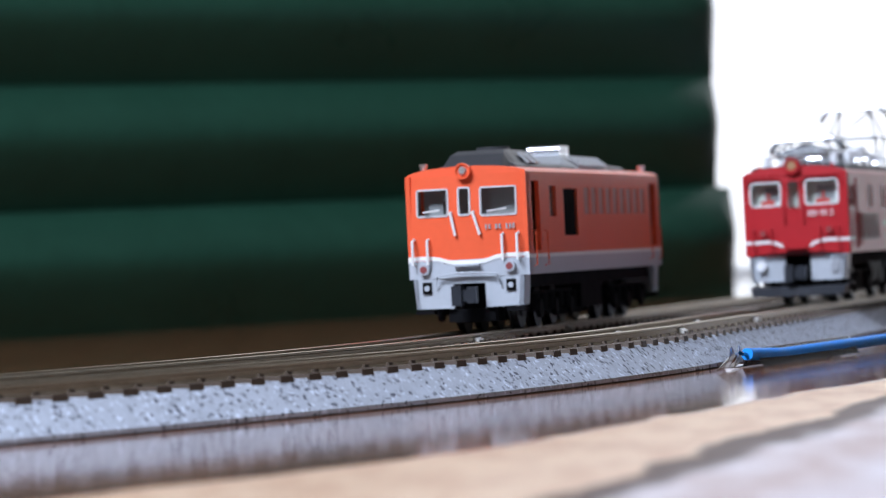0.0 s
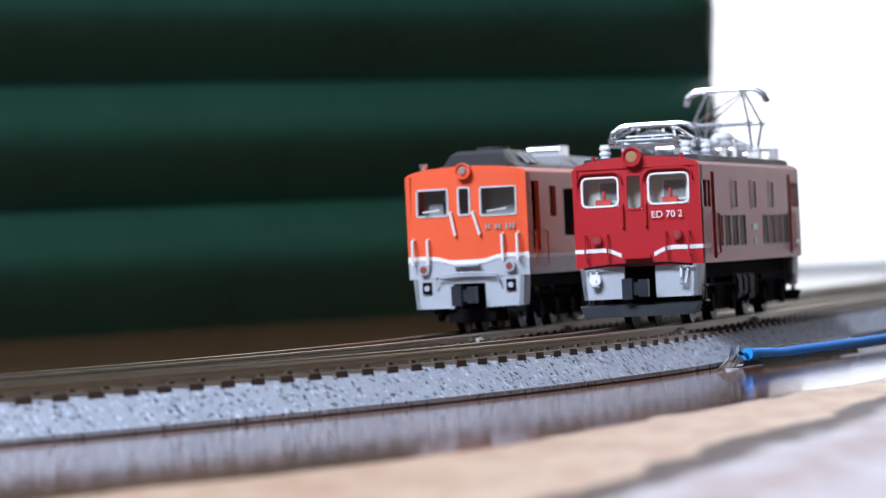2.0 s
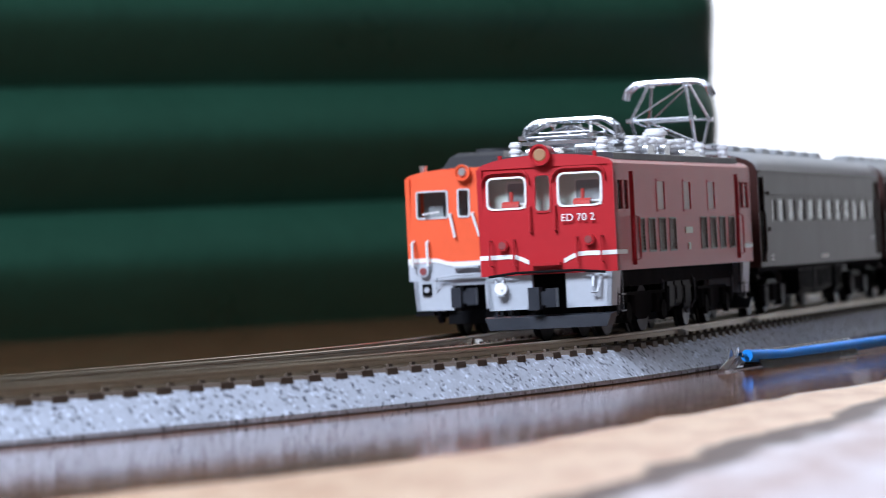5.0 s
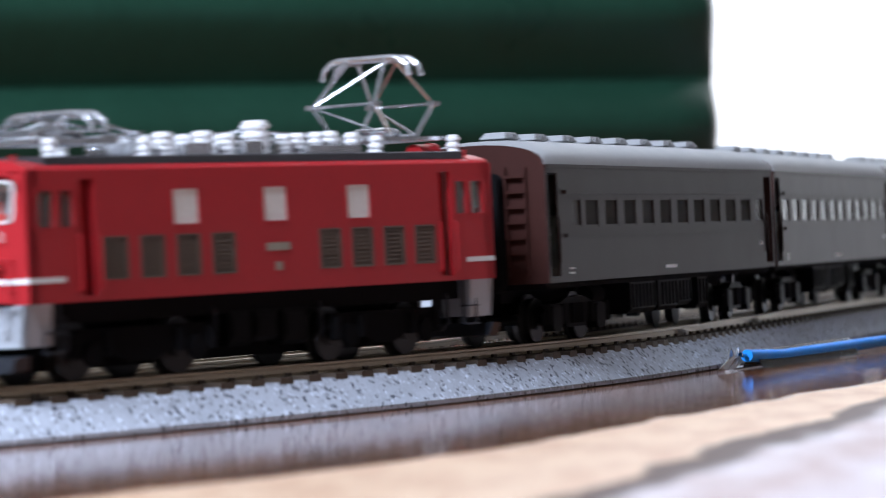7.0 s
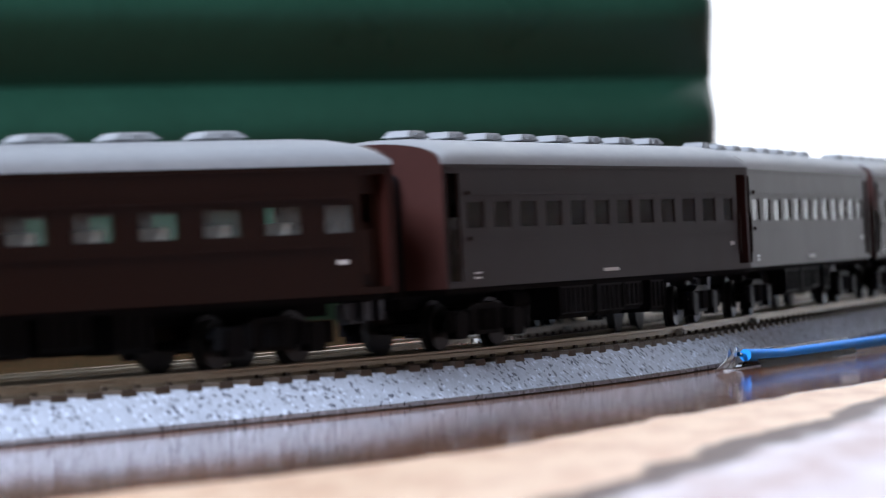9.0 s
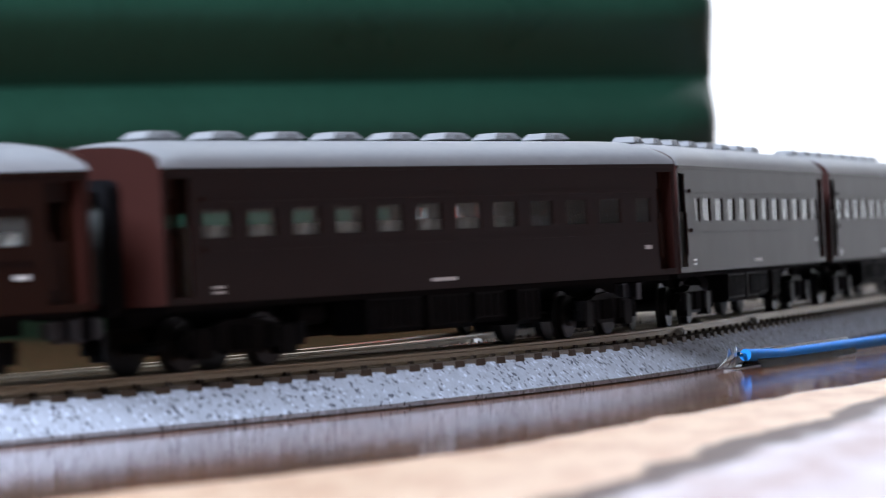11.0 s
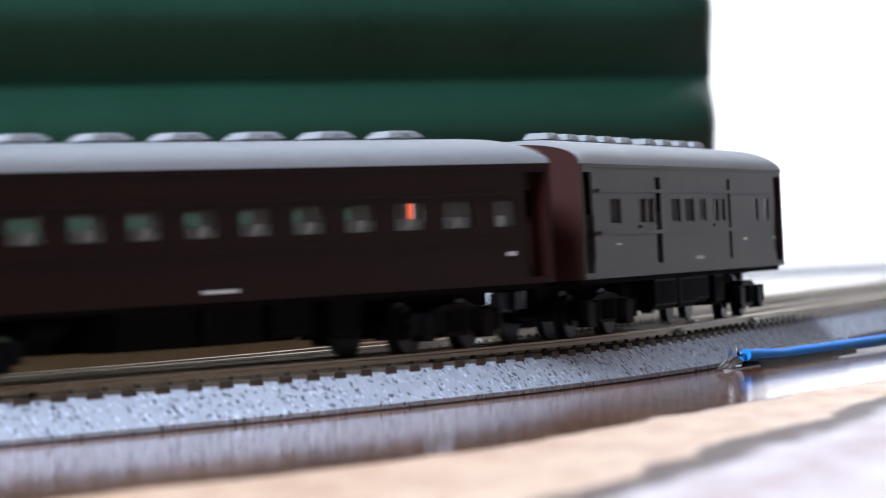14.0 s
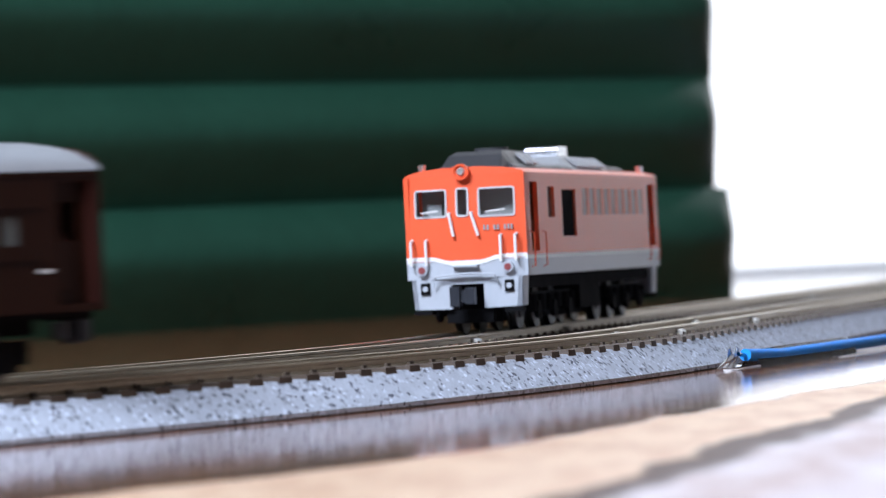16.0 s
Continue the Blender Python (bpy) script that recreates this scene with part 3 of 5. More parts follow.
def coach(kind):
    """kind: 'day' with ten wide windows and end ladder, 'long' with eleven, 'mail' with two sliding doors."""
    half, z0, z1, w = COACH / 2, 7.6, 22.6, HW
    zw0, zw1 = 14.6, 18.4
    if kind == "mail":
        car = thing("mail_coach", "grape-brown mail and luggage coach model with grey roof on the track", "train car", "coaches of the train")
        wins = [(44.0, 50.0), (24.6, 28.4), (29.4, 33.0), (7.7, 13.6), (-1.2, 4.8), (-9.2, -4.9), (-18.2, -14.4), (-22.6, -19.2), (-46.9, -44.2), (-55.0, -52.3)]
        vents = [48, 37.5, 27, 16.5, 6, -9, -20, -31, -42]
    else:
        car = thing("passenger_coach", "grape-brown passenger coach model with grey roof on the track", "train car", "coaches of the train")
        if kind == "day":
            wins = [(40.05 - 10 * k, 46.45 - 10 * k) for k in range(10)] + [(48.8, 52.6), (-58.6, -53.4)]
        else:
            wins = [(51.1 - 9.95 * k, 57.5 - 9.95 * k) for k in range(11)] + [(-57.6, -52.8)]
        vents = [52.4 - 14 * k for k in range(8)]
    doors = [(half - 5.4, half - 0.7, z0 + 0.8, 21.6), (-half + 0.8, -half + 5.6, z0 + 0.8, 21.6)]
    slots = [(20.0, 23.4, 9.2, 21.1), (-26.4, -24.6, 9.2, 21.1)] if kind == "mail" else []
    holes = [(a, b, zw0, zw1) for a, b in wins] + doors + slots
    for s in (1, -1):
        bm = bmesh.new()
        wall(bm, -half, half, *sorted((s * w, s * (w - 0.32))), z0, z1, holes, "y")
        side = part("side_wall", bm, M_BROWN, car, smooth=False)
        for z in (13.3, 18.9):
            part("belt_rail", made(box, -half + 8, half - 8, *sorted((s * w, s * (w + 0.36))), z, z + 0.5), M_BROWN, side, smooth=False)
        part("rain_gutter", made(box, -half, half, *sorted((s * w, s * (w + 0.22))), z1 - 0.35, z1 + 0.1), M_BROWN, side, smooth=False)
        for a, b in wins:
            bm = bmesh.new()
            box(bm, a, b, *sorted((s * (w - 0.26), s * (w - 0.22))), zw0, zw1)
            p = part("window_pane", bm, M_FROST if kind == "day" and a in (48.8, -58.6) else M_HAZE, side, smooth=False)
            p.visible_shadow = False
            bm = bmesh.new()
            ring_frame(bm, [(a, zw0), (b, zw0), (b, zw1), (a, zw1)], [(a + 0.22, zw0 + 0.3), (b - 0.22, zw0 + 0.3), (b - 0.22, zw1 - 0.3), (a + 0.22, zw1 - 0.3)], s * (w - 0.2), s * (w - 0.06), "y")
            part("window_frame", bm, M_BROWN, side, smooth=False)
        for a, b, za, zb in doors:
            bm = bmesh.new()
            wall(bm, a, b, *sorted((s * (w - 1.9), s * (w - 1.4))), za, zb, [(a + 1.2, b - 1.2, 15.2, 19.4)], "y")
            box(bm, a, b, *sorted((s * (w - 1.9), s * (w - 0.1))), za - 0.4, za)
            cyl(bm, ((a + 0.5 if a > 0 else b - 0.5), s * (w + 0.15), 10), 0.16, 6, "z", 6)
            part("vestibule_door", bm, M_BROWN, car, "recessed brown vestibule door", smooth=False)
        if kind != "mail":
            part("lettering", made(box, -1.5, 5.0, *sorted((s * w, s * (w + 0.05))), 8.55, 9.0), M_WHITE, side, "white lettering bar", smooth=False)
            part("lettering", made(box, -half + 8.0, -half + 10.0, *sorted((s * w, s * (w + 0.05))), 11.2, 11.75), M_WHITE, side, "white lettering bar", smooth=False)
            part("lettering", made(box, half - 12.0, half - 9.6, *sorted((s * w, s * (w + 0.05))), 8.6, 8.85), M_WHITE, side, "white lettering bar", smooth=False)
            part("lettering", made(box, half - 12.0, half - 9.6, *sorted((s * w, s * (w + 0.05))), 9.2, 9.45), M_WHITE, side, "white lettering bar", smooth=False)
        else:
            part("lettering", made(box, -6, -1.0, *sorted((s * w, s * (w + 0.05))), 9.4, 9.9), M_WHITE, side, "white lettering bar", smooth=False)
            for q in (46, -36, -58):
                part("lettering", made(box, q - 1, q + 1, *sorted((s * w, s * (w + 0.05))), 11.9, 12.2), M_WHITE, side, "white lettering bar", smooth=False)
            for a, b in ((23.4, 34.0), (-24.6, -13.6)):
                bm = bmesh.new()
                box(bm, a - 4.5, a + 0.8, *sorted((s * (w - 2.2), s * (w - 1.7))), 8.6, 21.6)
                box(bm, a + 0.4, b - 0.4, *sorted((s * (w - 0.1), s * (w + 0.25))), zw0 - 0.5, zw0 - 0.1)
                part("sliding_door", bm, M_BROWN, side, "recessed brown sliding door", smooth=False)
    # roof with drooping ends
    bm = bmesh.new()
    secs = [(-half - 0.2, 0.60), (-half + 0.8, 0.74), (-half + 2.4, 0.88), (-half + 5, 0.97), (-half + 9, 1.0), (half - 9, 1.0), (half - 5, 0.97), (half - 2.4, 0.88), (half - 0.8, 0.74), (half + 0.2, 0.60)]
    rings = []
    for x, k in secs:
        o = arch(w + 0.12, z1 + 0.05, 3.6 * k)
        rings.append([(x, y, z) for y, z in o])
    loft(bm, rings)
    part("roof", bm, M_ROOF, car, "smooth grey arched roof")
    for x in vents:
        bm = bmesh.new()
        loft(bm, [[(x - u, -v, z), (x + u, -v, z), (x + u, v, z), (x - u, v, z)] for u, v, z in ((2.3, 1.3, 25.9), (2.3, 1.3, 26.25), (3.7, 1.7, 26.5), (3.7, 1.7, 26.6), (2.4, 1.35, 27.3), (2.2, 1.2, 27.35))])
        for k in (-1, 1):
            box(bm, x - 0.9, x + 0.9, *sorted((1.3 * k, 1.72 * k)), 26.35, 27.05)
            for u in (-1.9, 1.9):
                box(bm, x + u - 0.5, x + u + 0.5, *sorted((1.3 * k, 1.6 * k)), 26.4, 26.95)
        part("roof_ventilator", bm, M_ROOF, car, "pale grey roof ventilator", smooth=False)
    # ends
    for s in (1, -1):
        e = s * half
        o = arch(w, z1 - 0.1, 3.0)
        bm = bmesh.new()
        prism_x(bm, [(w, z0)] + o + [(-w, z0)], *sorted((e - s * 0.9, e + s * 0.25)))
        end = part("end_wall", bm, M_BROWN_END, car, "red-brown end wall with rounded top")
        bm = bmesh.new()
        for k in range(3):
            ring_frame(bm, rounded(-3.9 + 0.1 * k, 3.9 - 0.1 * k, 6.6, 21.8, 1.2), rounded(-2.6, 2.6, 7.6, 20.6, 0.9), e + s * (0.3 + 0.8 * k), e + s * (0.9 + 0.8 * k), "x")
        part("gangway", bm, M_BLACK, car, "black gangway bellows")
        bm = bmesh.new()
        box(bm, *sorted((e + s * 0.26, e + s * 0.34)), -2.5, 2.5, 8.0, 20.5)
        part("gangway_door", bm, M_GREYWIN, car, "dark gangway door", smooth=False)
        if kind == "day" or s < 0:
            bm = bmesh.new()
            for y in (4.2, 6.8):
                box(bm, *sorted((e + s * 0.5, e + s * 0.8)), y - 0.15, y + 0.15, 8.5, 22.6)
            for k in range(7):
                box(bm, *sorted((e + s * 0.45, e + s * 1.0)), 4.2, 6.8, 9.4 + 1.95 * k, 9.75 + 1.95 * k)
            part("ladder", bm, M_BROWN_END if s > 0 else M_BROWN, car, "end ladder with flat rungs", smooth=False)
        coupler(car, e, s)
    # inside
    bm = bmesh.new()
    box(bm, -half + 9, half - 9, -8.4, 8.4, z0 + 0.1, 9.4)
    # a pair of seats behind each window; the backs lean and have rounded tops
    for x in [a + 1.3 for a, b in wins if b - a > 4.5]:
        for y, low in ((-8.0, 0.55), (2.0, 1.0)):
            loft(bm, [[(x + u + o, q, 9.4 + (z - 9.4) * low) for o, q in ((-d, y), (d, y), (d, y + 6.0), (-d, y + 6.0))] for u, d, z in ((0.2, 1.6, 9.4), (0.2, 1.6, 11.8), (0.4, 1.2, 12.4), (0.3, 1.1, 14.8), (-0.1, 0.8, 15.9), (-0.3, 0.4, 16.3))])
    part("seating", bm, M_SEAT, car, "pale moulded seat rows", smooth=False)
    # underneath
    bm = bmesh.new()
    box(bm, -half + 1, half - 1, -8.6, 8.6, 6.9, z0 - 0.02)
    box(bm, -half + 4, half - 4, -1.6, 1.6, 5.2, 6.9)
    part("underframe", bm, M_BLACK, car, "black underframe", smooth=False)
    for a, b, lo, y in ((4, 18, 2.6, 7.4), (-8, 3, 2.6, 7.6), (-18, -10, 3.0, 7.2), (-27, -21, 2.4, 7.5)):
        for s in (1, -1):
            bm = bmesh.new()
            prism_x(bm, [(s * 2.6, 6.9), (s * y, 6.9), (s * y, lo + 0.6), (s * (y - 0.6), lo), (s * 2.6, lo)], a, b)
            for k in range(int((b - a) / 2)):
                box(bm, a + 0.5 + 2 * k, a + 0.9 + 2 * k, *sorted((s * y, s * (y + 0.2))), lo + 0.8, 6.6)
            part("equipment_box", bm, M_BOGIE, car, smooth=False)
    part("air_tank", made(cyl, (25, 4.4, 5.5), 1.3, 6, "x", 16), M_BLACK, car)
    bogie(car, 45.5, 15.5, 2.85, "coach")
    bogie(car, -45.5, 15.5, 2.85, "coach")
    return car


def bent(vs, nose, bow, rake, zr):
    """Bow a cab front outward in the middle and rake it back above zr. nose: 1 for the front, -1 for the rear."""
    for v in set(vs):
        y, z = v.co.y / MM, v.co.z / MM
        v.co.x += nose * MM * (bow * (1 - (y / HW) ** 2) - bow - rake * max(0.0, z - zr))


CUTS = [-9.35, -9.1, -8.6, -7, -5.5, -4, -2, 0, 2, 4, 5.5, 7, 8.6, 9.1, 9.35]


def ribbed(bm, x, y, z, h, r, n):
    """A turned insulator with n ribs."""
    rings = []
    for k in range(n):
        for f, q in ((0.0, 0.78), (0.12, 0.98), (0.5, 1.0), (0.62, 0.78)):
            rings.append((z + h * (k + f) / n, r * q))
    rings += [(z + h * 0.97, r * 0.78), (z + h, r * 0.6)]
    loft(bm, [[(x + q * math.cos(a * math.pi / 7), y + q * math.sin(a * math.pi / 7), zz) for a in range(14)] for zz, q in rings])


def pantograph(parent, x, raised, top):
    """Diamond pantograph of wire arms with a plated bow; low when not raised."""
    zb = 26.0
    base = bmesh.new()
    for s in (-1, 1):
        box(base, x - 9, x + 9, *sorted((4.2 * s, 4.8 * s)), zb, zb + 0.5)
        box(base, x - 8.5 if s < 0 else x + 7.7, x - 7.7 if s < 0 else x + 8.5, -4.8, 4.8, zb, zb + 0.5)
    pan = part("pantograph", base, M_CHROME, parent, "bright pantograph, raised" if raised else "bright pantograph, folded down")
    for sx in (-1, 1):
        for sy in (-1, 1):
            cyl_bm = bmesh.new()
            ribbed(cyl_bm, x + 8.1 * sx, 6.0 * sy, 24.2, 2.4, 0.9, 3)
            part("insulator", cyl_bm, M_INSUL, pan, "white ribbed insulator")
            part("bracket", made(box, x + 8.1 * sx - 0.4, x + 8.1 * sx + 0.4, *sorted((4.2 * sy, 6.4 * sy)), 26.1, 26.5), M_CHROME, pan, smooth=False)
    knee, zk = (6.2, (zb + top) / 2 - 0.6) if raised else (8.5, zb + 1.0)
    wire = M_CHROME

    def arm(name, a, b, r):
        part(name, made(tube, [a, b], r), wire, pan)

    for sx in (-1, 1):
        for sy in (-1, 1):
            arm("lower_arm", (x + 2.6 * sx, 4.3 * sy, zb + 0.5), (x + knee * sx, 4.6 * sy, zk), 0.27)
            arm("upper_arm", (x + knee * sx, 4.6 * sy, zk), (x + 1.2 * sx, 2.9 * sy, top - 0.5), 0.24)
            part("knee_joint", made(box, x + knee * sx - 0.7, x + knee * sx + 0.7, *sorted((4.3 * sy, 5.2 * sy)), zk - 0.3, zk + 0.3), M_CHROME, pan, smooth=False)
        arm("cross_tube", (x + knee * sx, -5.2, zk), (x + knee * sx, 5.2, zk), 0.22)
        arm("main_shaft", (x + 2.6 * sx, -4.3, zb + 0.6), (x + 2.6 * sx, 4.3, zb + 0.6), 0.3)
        arm("brace", (x + knee * sx, -4.6, zk), (x + 2.6 * sx, 4.3, zb + 0.6), 0.15)
        if raised:
            arm("brace", (x + knee * sx, -4.6, zk), (x + 1.2 * sx, 2.9, top - 0.6), 0.13)
    for sy in (-1, 1):
        part("spring", made(tube, [(x - 2.6, 1.8 * sy, zb + 1.0), (x - 1.2, 1.5 * sy, zb + 1.3), (x + 1.2, 1.5 * sy, zb + 1.3), (x + 2.6, 1.8 * sy, zb + 1.0)], 0.42, 8), M_CHROME, pan, "bright tension spring")
    if not raised:
        for sx in (-1, 1):
            for sy in (-1, 1):
                arm("lattice", (x + 5.2 * sx, 4.4 * sy, zb + 0.9), (x + 1.0 * sx, 0.4 * sy, top - 0.9), 0.22)
            arm("lattice", (x + 4.6 * sx, -3.6, zb + 1.6), (x + 4.6 * sx, 3.6, zb + 1.6), 0.24)
        part("hinge_block", made(box, x - 0.9, x + 0.9, -1.2, 1.2, zb + 1.0, top - 0.6), M_CHROME, pan, smooth=False)
    bm = bmesh.new()
    for dx in (-1.2, 1.2):
        pts = [(x + dx, -6.7, top - 2.3), (x + dx, -6.1, top - 1.0), (x + dx, -5.0, top - 0.2), (x + dx, -4.0, top), (x + dx, 4.0, top), (x + dx, 5.0, top - 0.2), (x + dx, 6.1, top - 1.0), (x + dx, 6.7, top - 2.3)]
        tube(bm, pts, 0.42, 8)
    for y in (-2.9, 2.9):
        box(bm, x - 1.6, x + 1.6, y - 0.4, y + 0.4, top - 0.7, top - 0.1)
    part("contact_bow", bm, M_CHROME, pan, "plated contact bow with bent horns")


def cab_window(parent, nose, e, y0, y1, z0, z1, r, mat, bend, glass):
    bm = bmesh.new()
    o, i = rounded(y0, y1, z0, z1, r), rounded(y0 + 0.26, y1 - 0.26, z0 + 0.26, z1 - 0.26, max(0.15, r - 0.22))
    vs = ring_frame(bm, o, i, e - nose * 0.3, e + nose * 0.18, "x")
    bent(vs, nose, *bend)
    fr = part("window_frame", bm, mat, parent, "bright window surround")
    bm = bmesh.new()
    vs = prism_x(bm, i, *sorted((e - nose * 0.25, e - nose * 0.15)))
    bent(vs, nose, *bend)
    p = part("window_pane", bm, glass, fr)
    p.visible_shadow = False
    return fr


def handrail(parent, pts, r=0.16, mat=None, label="handrail"):
    part("handrail", made(tube, pts, r, 6), mat or M_WHITE, parent)


def electric_locomotive():
    L, w, z0, z1 = LOCO / 2, HW, 8.67, 22.9
    loco = thing("electric_locomotive", "crimson electric locomotive model with raised rear pantograph on the track", "locomotive")
    side_w = [(14.1, 19.1, 16.5, 20.8), (-2.3, 2.5, 16.5, 20.8), (-18.6, -13.6, 16.5, 20.8)]
    louv = [(27.2, 31.4), (20.8, 25.0), (14.4, 18.6), (8.0, 12.2), (-12.2, -8.0), (-18.6, -14.4), (-25.0, -20.8), (-31.4, -27.2)]
    cabw = [(36.0, 38.6, 16.6, 20.9), (39.2, 42.6, 16.6, 20.9), (-38.6, -36.0, 16.6, 20.9), (-42.6, -39.2, 16.6, 20.9)]
    edoors = [(32.6, 35.2, 9.3, 21.9), (-35.2, -32.6, 9.3, 21.9)]
    for s in (1, -1):
        bm = bmesh.new()
        wall(bm, -L + 1.0, L - 1.0, *sorted((s * w, s * (w - 0.7))), z0, z1, side_w + cabw + edoors + [(a, b, 10.9, 15.6) for a, b in louv], "y")
        body = part("side_wall", bm, M_CRIMSON, loco, smooth=False)
        for a, b, za, zb in edoors:
            bm = bmesh.new()
            box(bm, a - 0.2, b + 0.2, *sorted((s * (w - 1.6), s * (w - 1.2))), za - 0.2, zb + 0.2)
            box(bm, a + 0.5, b - 0.5, *sorted((s * (w - 1.2), s * (w - 1.1))), za + 7.4, zb - 1.0)
            part("cab_door", bm, M_CRIMSON, body, "recessed crimson cab door", smooth=False)
            for x in (a - 0.4, b + 0.4):
                handrail(body, [(x, s * (w - 0.1), za + 0.6), (x, s * (w + 0.45), za + 0.8), (x, s * (w + 0.45), za + 6.4), (x, s * (w - 0.1), za + 6.6)], 0.13, M_CRIMSON)
        for a, b in louv:
            bm = bmesh.new()
            box(bm, a, b, *sorted((s * (w - 0.32), s * (w - 0.18))), 10.9, 15.6)
            for k in range(9):
                z = 11.05 + 0.5 * k
                prism_x(bm, [(s * (w - 0.18), z), (s * (w + 0.02), z), (s * (w - 0.18), z + 0.44)], a + 0.2, b - 0.2)
            ring_frame(bm, [(a, 10.9), (b, 10.9), (b, 15.6), (a, 15.6)], [(a + 0.25, 11.1), (b - 0.25, 11.1), (b - 0.25, 15.4), (a + 0.25, 15.4)], s * (w - 0.5), s * (w + 0.08), "y")
            part("filter_louvre", bm, M_LOUVRE, body, "dark bronze filter louvre", smooth=False)
        for a, b, za, zb in side_w + cabw:
            bm = bmesh.new()
            box(bm, a, b, *sorted((s * (w - 0.24), s * (w - 0.16))), za, zb)
            part("window_pane", bm, M_SEAT if (a, b, za, zb) in side_w else M_HAZE, body, smooth=False)
            bm = bmesh.new()
            ring_frame(bm, rounded(a - 0.15, b + 0.15, za - 0.15, zb + 0.15, 0.4, 2), rounded(a + 0.2, b - 0.2, za + 0.2, zb - 0.2, 0.2, 2), s * (w - 0.14), s * (w + 0.06), "y")
            part("window_frame", bm, M_CRIMSON, body, smooth=False)
        for k in (1, -1):
            part("stripe", made(box, *sorted((k * 38.0, k * (L - 1.0))), *sorted((s * (w + 0.01), s * (w + 0.07))), 10.85, 11.45), M_WHITE, body, "white waist stripe", smooth=False)
        part("nameplate", made(box, -2.2, 2.2, *sorted((s * w, s * (w + 0.12))), 13.3, 14.2), M_BRONZE, body, "small plated maker's bars", smooth=False)
        part("emblem", made(box, -0.6, 0.6, *sorted((s * w, s * (w + 0.1))), 11.0, 12.0), M_BRONZE, body, smooth=False)
    # red roof edge, dark deck
    bm = bmesh.new()
    o = arch(w, z1 - 0.05, 1.5, 16, 2.0)
    prism_x(bm, o, -L + 2.4, L - 2.4)
    part("roof", bm, M_CRIMSON, loco, "crimson roof edge")
    bm = bmesh.new()
    prism_x(bm, [(8.5, 23.5), (8.4, 24.35), (7.6, 24.5), (0, 24.7), (-7.6, 24.5), (-8.4, 24.35), (-8.5, 23.5)], -L + 5.5, L - 5.5)
    part("roof_deck", bm, M_DARKROOF, loco, "dark grey roof deck")
    bend = (1.0, 0.10, 16.0)
    for n in (1, -1):
        e = n * L
        wy = [(-8.0, -2.5, 17.5, 21.7), (-1.35, 0.95, 16.9, 21.9), (1.9, 7.7, 17.5, 21.9)]
        bm = bmesh.new()
        vs = wall(bm, -w, w, *sorted((e, e - n * 0.8)), z0, z1, wy, "x", CUTS)
        crown = [(q, z1 - 0.02 + 1.62 * math.sqrt(max(0, 1 - (q / w) ** 2))) for q in CUTS]
        vs += prism_x(bm, [(q, z1 - 0.03) for q in CUTS[1:-1][::-1]] + crown, *(e - n * 3.0, e + n * 0.25))
        for y0, y1, za, zb in wy:
            if y1 - y0 > 4:
                o = [(y0 - 0.6, zb - 1.2)] + [(y, z) for y, z in rounded(y0 - 0.6, y1 + 0.6, za, zb + 0.6, 1.4) if z > zb - 1.0][::-1] + [(y1 + 0.6, zb - 1.2)]
                for (ya, zc), (yb, zd) in zip(o, o[1:]):
                    vs += loft(bm, [[(x, ya, zc), (x, yb, zd), (x, yb, zd + 0.3), (x, ya, zc + 0.3)] for x in (e, e + n * 0.7)])
        # corner posts round the cab
        for s in (-1, 1):
            vs += box(bm, *sorted((e - n * 1.6, e - n * 0.2)), *sorted((s * w, s * (w - 0.75))), z0, z1 + 0.05)
        bent(vs, n, *bend)
        front = part("cab_front", bm, M_CRIMSON, loco, "crimson cab front")
        for y0, y1, za, zb in wy:
            wide = y1 - y0 > 4
            cab_window(front, n, e, y0 - 0.1, y1 + 0.1, za - 0.1, zb + 0.1, 0.9 if wide else 0.7, M_WHITE if wide else M_CRIMSON, bend, M_GLAZE)
        bm = bmesh.new()
        vs = []
        for s in (-1, 1):
            line = [(s * 9.36, 11.15), (s * 7.2, 11.15), (s * 5.4, 11.2), (s * 4.2, 11.1), (s * 3.2, 10.7), (s * 2.4, 10.3)]
            for (ya, za), (yb, zb) in zip(line, line[1:]):
                vs += loft(bm, [[(x, ya, za - 0.3), (x, yb, zb - 0.3), (x, yb, zb + 0.3), (x, ya, za + 0.3)] for x in (e - n * 0.1, e + n * 0.08)])
        bent(vs, n, *bend)
        part("stripe", bm, M_WHITE, front, "white waist stripe dipping to the middle")
        part("step_plate", made(box, *sorted((e - n * 0.2, e + n * 0.9)), -2.0, 2.0, 9.8, 10.2), M_CRIMSON, front, smooth=False)
        bm = bmesh.new()
        cyl(bm, (e - n * 3.6, -0.2, 24.45), 1.3, n * 3.8, "x", 20)
        ring_frame(bm, [(1.45 * math.cos(a / 20 * 6.2832) - 0.2, 24.45 + 1.45 * math.sin(a / 20 * 6.2832)) for a in range(20)], [(1.15 * math.cos(a / 20 * 6.2832) - 0.2, 24.45 + 1.15 * math.sin(a / 20 * 6.2832)) for a in range(20)], e - n * 0.4, e + n * 0.5, "x")
        lamp = part("headlight", bm, M_CRIMSON, front, "round crimson headlight housing")
        part("lens", made(cyl, (e - n * 0.1, -0.2, 24.45), 1.16, n * 0.45, "x", 20, 0.7), M_LAMP if n > 0 else M_CLEARLAMP, lamp, "amber glowing lens" if n > 0 else "clear lens")
